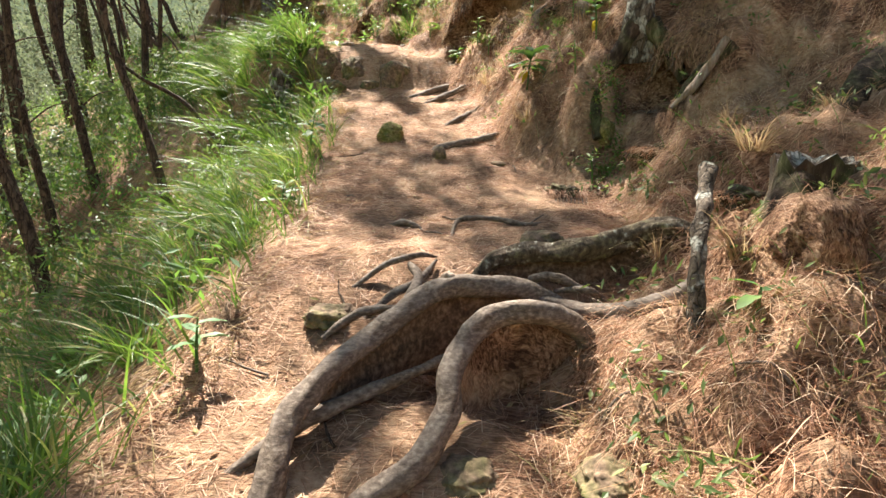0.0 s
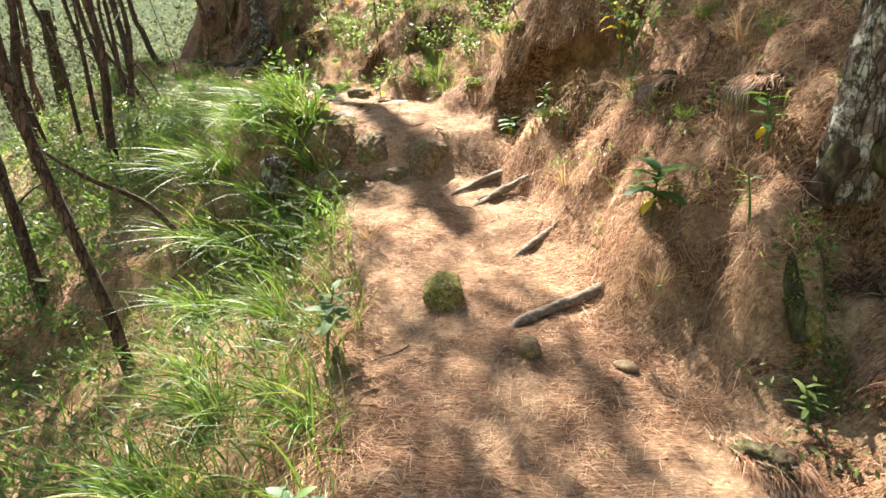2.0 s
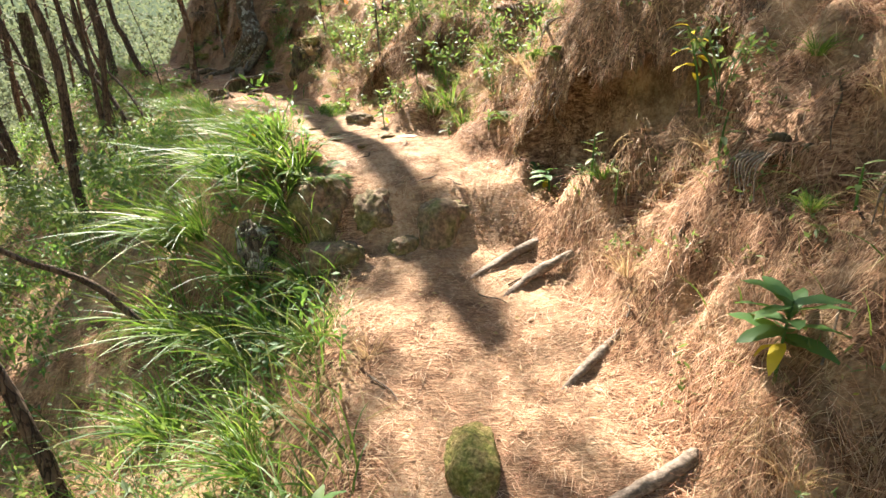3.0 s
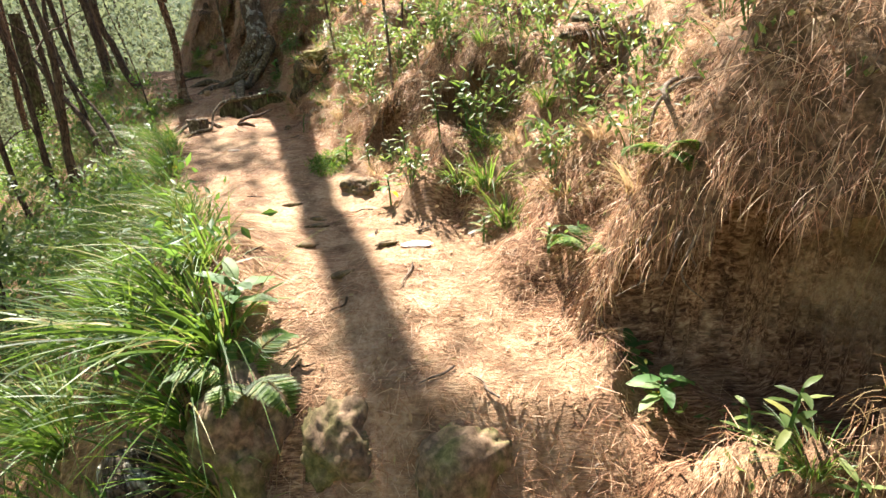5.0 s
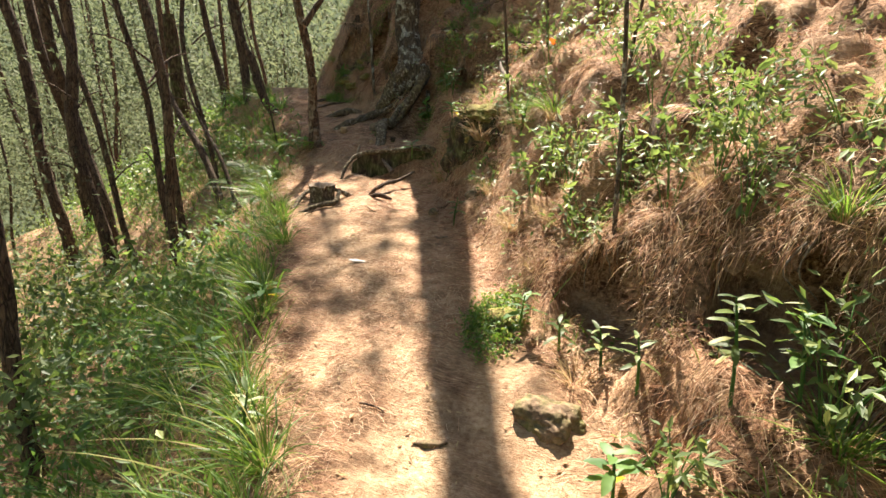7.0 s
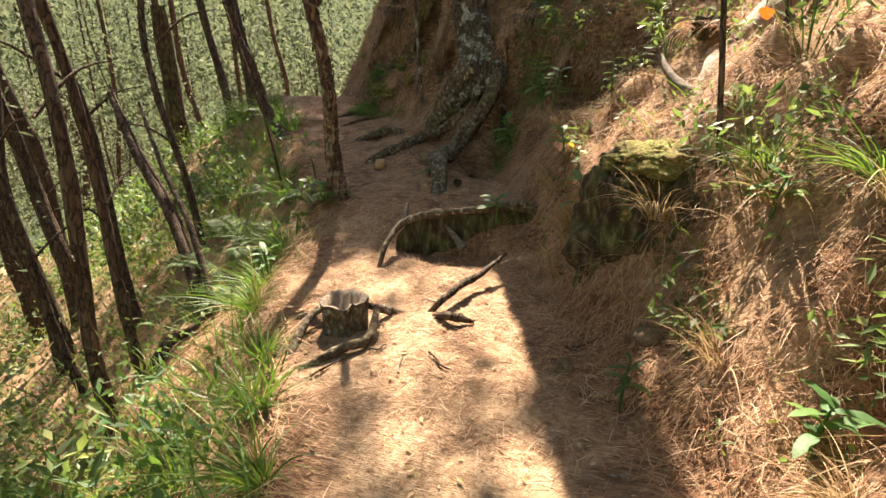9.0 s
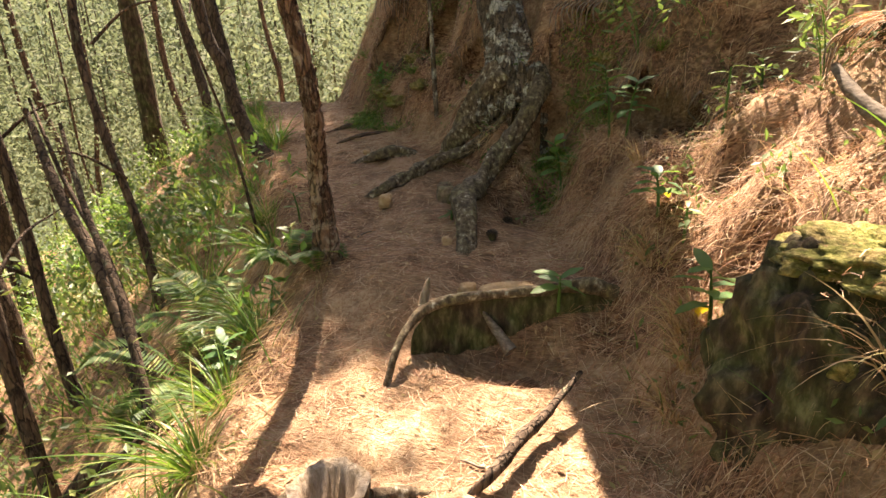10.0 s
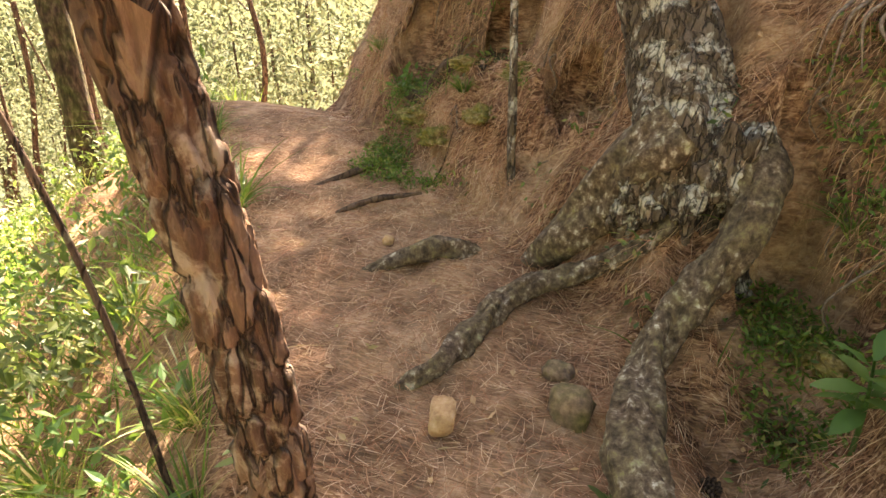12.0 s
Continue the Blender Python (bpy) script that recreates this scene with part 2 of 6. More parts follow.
# the lie of the land: stations along the trail, (y, left edge, right edge, height, bank steepness)
STATIONS = [
    (-6.0, -1.0, 0.6, -1.1, 0.6), (0.0, -0.95, 0.35, 0.05, 0.6), (1.5, -0.9, 0.3, 0.38, 0.62), (2.0, -0.82, 0.4, 0.5, 0.62),
    (2.6, -0.75, 0.9, 0.72, 0.6), (3.3, -0.74, 0.95, 0.82, 0.7), (3.8, -0.78, 0.7, 0.92, 0.9), (4.5, -0.82, 0.35, 1.14, 1.1),
    (5.2, -0.95, 0.3, 1.32, 1.3), (5.8, -1.05, 0.15, 1.45, 1.4), (6.22, -1.18, 0.02, 1.58, 1.7), (6.5, -1.28, -0.05, 1.95, 1.6), (6.9, -1.42, -0.18, 2.06, 1.4),
    (7.3, -1.66, -0.35, 2.13, 1.1), (7.8, -2.0, -0.55, 2.16, 1.1), (8.4, -2.45, -0.95, 2.2, 1.1), (9.3, -3.05, -1.6, 2.33, 1.1),
    (10.3, -3.6, -2.2, 2.42, 1.0), (11.1, -4.09, -2.75, 2.48, 1.0), (11.6, -4.28, -3.0, 2.56, 1.0), (11.95, -4.36, -3.1, 2.7, 0.9),
    (12.75, -5.05, -3.55, 2.77, 0.85), (13.4, -5.68, -4.2, 2.88, 1.0), (14.0, -6.2, -4.95, 3.0, 1.0), (14.7, -6.9, -5.8, 3.12, 1.3),
    (15.5, -7.5, -6.5, 3.0, 1.8), (17.0, -8.2, -7.2, 2.4, 2.2), (20.0, -9.2, -8.2, 1.6, 1.6), (60.0, -14.0, -12.0, 0.0, 0.8),
]
ST = np.array(STATIONS)
# hollows (and mounds, minus): x, y, half width, half length, depth
PITS = [
    (-5.22, 14.62, 0.16, 0.14, 0.3), (-4.9, 14.5, 0.14, 0.12, 0.2), (-4.66, 14.35, 0.1, 0.1, 0.15), (1.15, 5.05, 0.14, 0.16, 0.25), (1.35, 4.2, 0.15, 0.15, 0.2), (-3.78, 13.36, 0.1, 0.13, 0.2),
    (0.12, 2.0, 0.27, 0.13, 0.19), (-0.12, 1.8, 0.2, 0.09, 0.1), (0.6, 2.2, 0.4, 0.12, 0.14),
    (0.3, 1.75, 0.22, 0.11, 0.15), (-3.42, 11.67, 0.3, 0.12, 0.14), (-3.55, 13.0, 0.22, 0.3, 0.22),
    (1.3, 2.05, 0.22, 0.25, -0.12), (-0.55, 1.85, 0.2, 0.3, 0.04), (-1.0, 7.4, 0.3, 0.4, -0.02), (-2.0, 6.9, 0.45, 0.8, -0.25),
    (0.68, 4.55, 0.22, 0.25, -0.12), (0.35, 5.45, 0.3, 0.2, -0.1), (-1.4, 8.75, 0.14, 0.2, -0.05),
    (0.34, 6.86, 0.36, 0.3, -0.42), (0.16, 6.2, 0.14, 0.14, -0.14), (-0.3, 7.28, 0.16, 0.2, -0.18), (-0.85, 8.25, 0.16, 0.18, -0.22), (-1.25, 9.72, 0.22, 0.25, 0.2), (0.98, 4.15, 0.16, 0.2, -0.25),
]


def smooth_step(a):
    a = np.clip(a, 0.0, 1.0)
    return a * a * (3 - 2 * a)


def value_noise(x, y, seed):
    """Smooth noise in -1..1 on numpy arrays."""
    xi, yi = np.floor(x), np.floor(y)
    fx, fy = smooth_step(x - xi), smooth_step(y - yi)

    def h(i, j):
        s = np.sin(i * 127.1 + j * 311.7 + seed * 74.7) * 43758.5453
        return (s - np.floor(s)) * 2 - 1
    a = h(xi, yi) * (1 - fx) + h(xi + 1, yi) * fx
    b = h(xi, yi + 1) * (1 - fx) + h(xi + 1, yi + 1) * fx
    return a * (1 - fy) + b * fy


def bank_top(x, y):
    """Height of the upper surface at x, y (arrays or numbers), over any hollow."""
    x, y = np.asarray(x, float), np.asarray(y, float)
    xl, xr, z, k = (np.interp(y, ST[:, 0], ST[:, i]) for i in (1, 2, 3, 4))
    left = np.maximum(xl - x, 0)
    right = np.maximum(x - xr, 0)
    down = 0.62 * left * smooth_step(left / 0.35) - 0.012 * np.minimum(left, 18) ** 2
    down = np.where(left > 22, 0.62 * 22 - 0.012 * 324 + 0.25 * (left - 22), down)
    up = k * np.minimum(right, 0.9) * smooth_step(right / 0.22) + 0.55 * np.clip(right - 0.9, 0, 9) + 0.1 * np.clip(right - 9.9, 0, 200)
    rough = 0.35 + 0.65 * smooth_step((left + right) / 0.4)
    n = 0.10 * value_noise(x * 1.3, y * 1.3, 1) + 0.05 * value_noise(x * 3.1, y * 3.1, 2) + 0.022 * value_noise(x * 7.5, y * 7.5, 3)
    n = n * rough + 0.010 * value_noise(x * 15, y * 15, 4) + 0.004 * value_noise(x * 34, y * 34, 5)
    bank = smooth_step(right / 0.45) * (0.11 * value_noise(x * 2.3, y * 2.3, 11) + 0.10 * value_noise(x * 4.6, y * 4.6, 12) + 0.075 * value_noise(x * 9, y * 9, 13) + 0.03 * value_noise(x * 17, y * 17, 14) - 0.15 * smooth_step((value_noise(x * 3.1, y * 3.1, 16) - 0.28) / 0.2))
    h = z - down + up + n + bank
    for px, py, rx, ry, d in PITS:
        h = h - d * np.exp(-(((x - px) / rx) ** 2 + ((y - py) / ry) ** 2) ** 1.5)
    return h


# undercut hollows in the bank: centre, turn of the long axis, half length, half depth, where the roof begins, floor, roof thickness
CAVES = [
    (0.5, 6.36, -40, 0.7, 0.36, 0.0, 1.9, 0.1), (-0.45, 8.72, -52, 0.5, 0.34, -0.1, 2.45, 0.09), (-1.2, 9.2, -56, 0.45, 0.24, 0.0, 2.36, 0.07),
    (0.62, 5.82, -25, 0.22, 0.16, -0.02, 1.66, 0.07), (0.66, 7.12, -48, 0.36, 0.22, -0.02, 2.82, 0.08), (-1.0, 9.9, -56, 0.28, 0.22, -0.04, 2.82, 0.08),
    (-2.9, 12.85, -47, 0.6, 0.2, -0.03, 3.2, 0.07), (-5.28, 14.75, -30, 0.36, 0.2, 0.0, 3.38, 0.07), (-4.78, 14.58, -30, 0.28, 0.18, 0.0, 3.52, 0.06), (-4.32, 14.1, -35, 0.24, 0.15, 0.0, 3.25, 0.06), (-3.5, 13.32, -62, 0.3, 0.18, 0.0, 3.0, 0.07),
    (1.5, 3.95, -60, 0.3, 0.24, -0.05, 1.42, 0.08), (1.75, 2.95, -40, 0.3, 0.2, -0.02, 1.4, 0.08),
]


def in_cave(cave, x, y):
    """Local axes of a hollow: along, into the bank, and how far out of its outline."""
    cx, cy, turn, a, b = cave[:5]
    c, t = math.cos(radians(turn)), math.sin(radians(turn))
    u, v = (x - cx) * c + (y - cy) * t, -(x - cx) * t + (y - cy) * c
    return u, v, (u / a) ** 2 + (v / b) ** 2 + 0.25 * value_noise(x * 6, y * 6, 71)


def roofed(cave, x, y, top):
    u, v, e = in_cave(cave, x, y)
    front = cave[5] + 0.06 * value_noise(u * 5, u * 0 + cave[0] * 9, 72) + 0.025 * value_noise(u * 17, u * 0 + cave[0] * 5, 73)
    return (e < 1.3) & (v > front) & (top > cave[6] + 0.2)


def ground_z(x, y):
    """Height of the earth itself, with the hollows dug in."""
    x, y = np.asarray(x, float), np.asarray(y, float)
    h = bank_top(x, y)
    return dig(x, y, h)


def near_cave(cave, x, y):
    return np.hypot(x - cave[0], y - cave[1]) < cave[3] * 1.4


def dig(x, y, top):
    h = np.array(top, float)
    for cave in CAVES:
        near = near_cave(cave, x, y)
        if not near.any():
            continue
        u, v, e = in_cave(cave, x[near], y[near])
        m = smooth_step((1.0 - e) / 0.3)
        floor = np.minimum(h[near], cave[6] + 0.05 * value_noise(x[near] * 8, y[near] * 8, 74) + 0.15 * np.clip(v, -1, 1))
        h[near] = h[near] * (1 - m) + floor * m
    return h


def land(x, y):
    """Height of what one would step on at x, y: the earth, or the turf over a hollow."""
    x, y = np.asarray(x, float), np.asarray(y, float)
    top = np.array(bank_top(x, y))
    h = dig(x, y, top)
    for cave in CAVES:
        near = near_cave(cave, x, y)
        if near.any():
            h[near] = np.where(roofed(cave, x[near], y[near], top[near]), top[near], h[near])
    return h


def hollow(x, y):
    """True inside the dark hollows of the bank, where no litter stays."""
    deep = value_noise(x * 3.1, y * 3.1, 16) > 0.4
    for px, py, rx, ry, d in PITS:
        if d > 0.18:
            deep = deep | (np.hypot((x - px) / rx, (y - py) / ry) < 0.5)
    top = np.array(bank_top(x, y))
    dug = dig(x, y, top) < top - 0.08
    for cave in CAVES:
        near = near_cave(cave, x, y)
        if near.any():
            deep[near] = ~roofed(cave, x[near], y[near], top[near]) & (deep[near] | (in_cave(cave, x[near], y[near])[2] < 0.75) & dug[near])
    return deep


def axis(points):
    out = []
    for a, b, step in points:
        out += list(np.arange(a, b, step))
    return np.array(out + [points[-1][1]])


def build_ground():
    xs = axis([(-80, -20, 5), (-20, -9, 0.5), (-9, -6, 0.12), (-6, 2.4, 0.04), (2.4, 6, 0.15), (6, 20, 1), (20, 80, 6)])
    ys = axis([(-40, -6, 2), (-6, 0.4, 0.12), (0.4, 14.5, 0.04), (14.5, 18, 0.1), (18, 30, 0.6), (30, 90, 5)])
    gx, gy = np.meshgrid(xs, ys)
    gz = ground_z(gx, gy)
    nx, ny = len(xs), len(ys)
    v = np.stack([gx.ravel(), gy.ravel(), gz.ravel()], 1)
    i = (np.arange(ny - 1)[:, None] * nx + np.arange(nx - 1)[None, :]).ravel()
    f = np.stack([i, i + 1, i + nx + 1, i + nx], 1)
    me = bpy.data.meshes.new("ground")
    me.from_pydata(v.tolist(), [], f.tolist())
    me.polygons.foreach_set("use_smooth", np.ones(len(f), bool))
    me.materials.append(MAT_GROUND)
    xl, xr = (np.interp(v[:, 1], ST[:, 0], ST[:, k]) for k in (1, 2))
    across = np.abs(v[:, 0] - 0.5 * (xl + xr)) / (0.5 * (xr - xl))
    along = np.interp(v[:, 1], [0, 1.6, 2.4, 4.0, 6.0, 6.8, 10.5, 12.0, 15.0], [0.2, 0.6, 0.5, 0.35, 0.6, 1.0, 1.0, 0.5, 0.7])
    wear = along * (1 - smooth_step((across - 0.45) / 0.6)) * (0.75 + 0.45 * value_noise(v[:, 0] * 3.3, v[:, 1] * 3.3, 61) + 0.3 * value_noise(v[:, 0] * 9, v[:, 1] * 9, 62))
    me.attributes.new("wear", "FLOAT", "POINT").data.foreach_set("value", np.clip(wear, 0, 1).astype(np.float32))
    return tagged(new("ground", me), "reddish earth hillside with pine needle litter", "ground", kind="structure")


build_ground()


def build_backdrop():
    """Wooded hillsides across the valley, far off all around, self-lit for pale haze."""
    seg, rows = 160, 14
    v = []
    for i in range(rows):
        for j in range(seg):
            a = 2 * math.pi * j / seg
            r = 62 + 26 * i / (rows - 1) + 3 * noise.noise(Vector((math.cos(a) * 9, math.sin(a) * 9, i * 0.9)))
            h = -16 + 46 * i / (rows - 1) * (0.85 + 0.25 * noise.noise(Vector((math.cos(a) * 3, math.sin(a) * 3, 4))))
            v.append((-5 + r * math.cos(a), 10 + r * math.sin(a), h + 1.5 * noise.noise(Vector((math.cos(a) * 22, math.sin(a) * 22, i)))))
    f = [(i * seg + j, i * seg + (j + 1) % seg, (i + 1) * seg + (j + 1) % seg, (i + 1) * seg + j) for i in range(rows - 1) for j in range(seg)]
    me = bpy.data.meshes.new("backdrop")
    me.from_pydata(v, [], f)
    me.polygons.foreach_set("use_smooth", np.ones(len(f), bool))
    me.materials.append(MAT_HILL_GLOW)
    return tagged(new("backdrop", me), "faintly self-glowing backdrop of green wooded hillside across the valley", "hillside", kind="structure")


build_backdrop()

# tools
RNG = np.random.default_rng(7)


def mesh_of(name, verts, faces, material, smooth=True):
    me = bpy.data.meshes.new(name)
    me.from_pydata(np.asarray(verts).tolist(), [], faces if isinstance(faces, list) else faces.tolist())
    if smooth:
        me.polygons.foreach_set("use_smooth", np.ones(len(me.polygons), bool))
    me.materials.append(material)
    return me


def part(name, me, parent=None, label="", m=None):
    """One mesh object under a thing or a part."""
    ob = new(name, me)
    if parent is not None:
        ob.parent = parent
    if m is not None:
        ob.matrix_basis = m
    return tagged(ob, label)


def thing(name, label, category, at=(0, 0, 0), group="", turn=0.0):
    ob = new(name)
    ob.empty_display_size = 0.1
    ob.matrix_basis = pose(*at, 0, 0, turn)
    return tagged(ob, label, category, group)


def curve_points(points, count):
    """Smooth line through the points (Catmull-Rom)."""
    p = np.array(points, float)
    p = np.vstack([2 * p[0] - p[1], p, 2 * p[-1] - p[-2]])
    n = len(p) - 3
    u = np.linspace(0, n - 1e-6, count)
    i = u.astype(int)
    t = (u - i)[:, None]
    a, b, c, d = p[i], p[i + 1], p[i + 2], p[i + 3]
    return 0.5 * (2 * b + (c - a) * t + (2 * a - 5 * b + 4 * c - d) * t ** 2 + (3 * b - a - 3 * c + d) * t ** 3)


def tube(points, radii, material, name="tube", sides=12, count=40, lumps=0.12, seed=0, flutes=0.0, plates=0.0, flat=1.0):
    """A tapering, uneven round limb along a smooth line, with closed ends."""
    line = curve_points(points, count)
    rad = np.interp(np.linspace(0, 1, count), np.linspace(0, 1, len(radii)), radii)
    tan = np.gradient(line, axis=0)
    tan /= np.linalg.norm(tan, axis=1)[:, None] + 1e-9
    ref = np.array([0.0, 0.0, 1.0]) if abs(tan[:, 2]).mean() < 0.7 else np.array([0.0, 1.0, 0.0])
    u = np.cross(tan, ref)
    u /= np.linalg.norm(u, axis=1)[:, None] + 1e-9
    w = np.cross(u, tan)
    a = np.linspace(0, 2 * math.pi, sides, endpoint=False)
    run = np.concatenate([[0], np.cumsum(np.linalg.norm(np.diff(line, axis=0), axis=1))])
    A, S = np.meshgrid(a, run)
    mean_r = max(float(np.mean(rad)), 1e-3)
    r = rad[:, None] * (1 + lumps * value_noise(np.cos(A) * 1.2 + seed * 7.3 + S / mean_r * 0.22, np.sin(A) * 1.2 + S / mean_r * 0.3, seed) + 0.5 * lumps * value_noise(np.cos(A) * 3 + seed + S / mean_r * 0.6, np.sin(A) * 3 + S / mean_r * 0.5, seed + 3))
    r = r * (1 + 0.09 * value_noise(np.cos(A) * 3.4 + seed, np.sin(A) * 3.4 + S / mean_r * 0.05, seed + 5))
    if flutes:
        r = r * (1 + flutes * np.cos(A * 5 + seed) * np.exp(-S / (5 * mean_r)))
    if plates:
        # bark plates: cells with sunk joints, longer along the limb than across
        gx, gy = A * rad.mean() / 0.035, S / 0.085
        best = np.full(A.shape, 9.0)
        second = np.full(A.shape, 9.0)
        period = max(1, round(2 * math.pi * rad.mean() / 0.035))
        gx = A / (2 * math.pi) * period
        for di in (-1, 0, 1):
            for dj in (-1, 0, 1):
                ci, cj = np.floor(gx) + di, np.floor(gy) + dj
                h1 = np.sin((ci % period) * 91.7 + cj * 37.3 + seed) * 4375.85
                h2 = np.sin((ci % period) * 17.1 + cj * 73.9 + seed) * 2317.31
                d = np.hypot(ci + h1 - np.floor(h1) - gx, cj + h2 - np.floor(h2) - gy)
                second = np.where(d < best, best, np.minimum(second, d))
                best = np.minimum(best, d)
        r = r + plates * (smooth_step((second - best) / 0.3) - 0.6) + plates * 0.4 * value_noise(A * 9, S * 60, seed)
    v = line[:, None, :] + u[:, None, :] * (r * np.cos(A))[..., None] + w[:, None, :] * (flat * r * np.sin(A))[..., None]
    v = v.reshape(-1, 3)
    faces = []
    for i in range(count - 1):
        for j in range(sides):
            k = (j + 1) % sides
            faces.append((i * sides + j, i * sides + k, (i + 1) * sides + k, (i + 1) * sides + j))
    faces.append(tuple(range(sides)))
    faces.append(tuple((count - 1) * sides + j for j in reversed(range(sides))))
    return mesh_of(name, v, faces, material)


def lump(name, size, material, seed=0, sub=4, rough=0.25, flat_top=None, boxy=0.0):
    """An uneven stone or clod about its base centre."""
    bm = bmesh.new()
    bmesh.ops.create_icosphere(bm, subdivisions=sub, radius=1.0)
    off = Vector((seed * 3.1, seed * 1.7, seed * 5.3))
    for v in bm.verts:
        c = v.co.copy()
        if boxy:
            k = max(abs(c.x), abs(c.y), abs(c.z))
            c = c.lerp(c / k * 0.85, boxy)
        d = 1 + rough * noise.noise(v.co * 1.3 + off) + rough * 0.5 * noise.noise(v.co * 3.1 + off) + rough * 0.25 * noise.noise(v.co * 7.0 + off) + rough * 0.16 * noise.noise(v.co * 15.0 + off)
        c = c * d
        if flat_top is not None:
            c.z = min(c.z, flat_top + 0.06 * noise.noise(v.co * 4 + off))
        v.co = Vector((c.x * size[0], c.y * size[1], c.z * size[2]))
    me = bpy.data.meshes.new(name)
    bm.to_mesh(me)
    bm.free()
    me.polygons.foreach_set("use_smooth", np.ones(len(me.polygons), bool))
    me.materials.append(material)
    return me


def unit(v):
    return v / (np.linalg.norm(v, axis=-1, keepdims=True) + 1e-9)


def blades(roots, ways, sag, lengths, widths, seg=4, taper=1.3):
    """Ribbons from roots: arrays of n starting points, directions, bending, lengths and widths."""
    n = len(roots)
    side = unit(np.cross(ways, np.array([0.0, 0.0, 1.0]) + 0.6 * RNG.normal(size=(n, 3))))
    u = np.linspace(0, 1, seg + 1)
    mid = roots[:, None, :] + (ways * lengths[:, None])[:, None, :] * u[None, :, None] + (sag * lengths[:, None])[:, None, :] * (u ** 2)[None, :, None]
    half = 0.5 * widths[:, None] * (1.02 - u[None, :] ** taper)
    v = np.stack([mid - side[:, None, :] * half[..., None], mid + side[:, None, :] * half[..., None]], 2).reshape(-1, 3)
    base = (np.arange(n) * (seg + 1) * 2)[:, None] + (np.arange(seg) * 2)[None, :]
    base = base.ravel()
    return v, np.stack([base, base + 1, base + 3, base + 2], 1)


def leaves(centres, ways, ups, lengths, widths, fold=0.25):
    """Pointed leaves folded along the midrib, two faces each."""
    side = unit(np.cross(ways, ups))
    up = np.cross(side, ways)
    tip = centres + ways * lengths[:, None]
    mid = centres + ways * (0.45 * lengths)[:, None]
    l = mid - side * (0.5 * widths)[:, None] + up * (fold * 0.5 * widths)[:, None]
    r = mid + side * (0.5 * widths)[:, None] + up * (fold * 0.5 * widths)[:, None]
    v = np.stack([centres, l, tip, r], 1).reshape(-1, 3)
    b = np.arange(len(centres)) * 4
    return v, np.concatenate([np.stack([b, b + 2, b + 1], 1), np.stack([b, b + 3, b + 2], 1)])


def slope_of(x, y):
    e = 0.03
    return (land(x + e, y) - land(x - e, y)) / (2 * e), (land(x, y + e) - land(x, y - e)) / (2 * e)


def edges(y):
    return np.interp(y, ST[:, 0], ST[:, 1]), np.interp(y, ST[:, 0], ST[:, 2])


def ball_dirs(n):
    return unit(RNG.normal(size=(n, 3)))


def on_ground(x, y, dz=0.0):
    return (x, y, float(land(x, y)) + dz)

# trees
def tree(label, line, radii, bark, name="pine_tree", sides=10, count=40, lumps=0.08, seed=0, plates=0.0, flutes=0.0, group=""):
    base = Vector(line[0])
    t = thing(name, label, "tree", base, group)
    pts = [tuple(Vector(p) - base) for p in line]
    part("trunk", tube(pts, radii, bark, "trunk", sides, count, lumps, seed, flutes, plates), t)
    return t


CROWNED = []
# the slim leaning pine at the outer edge of the path
near_tree = tree("slim leaning pine with flaking red-brown bark beside the path",
                 [(-4.39, 12.03, 2.5), (-4.385, 12.02, 2.75), (-4.40, 12.02, 3.08), (-4.36, 11.96, 3.38), (-4.38, 11.93, 3.68), (-4.43, 11.91, 3.95), (-4.52, 11.9, 4.4), (-4.7, 11.8, 5.6), (-4.7, 11.8, 9.5)],
                 [0.115, 0.062, 0.044, 0.039, 0.036, 0.036, 0.036, 0.034, 0.02], MAT_BARK_RED, sides=72, count=420, seed=3, plates=0.009, lumps=0.05)
part("branch", tube([(0.05, -0.2, 1.4), (0.12, -0.12, 1.55), (0.2, -0.02, 1.75), (0.26, 0.05, 2.3)], [0.035, 0.028, 0.024, 0.015], MAT_BARK, "branch", 10, 24, 0.12, 5), near_tree)
CROWNED.append(near_tree)

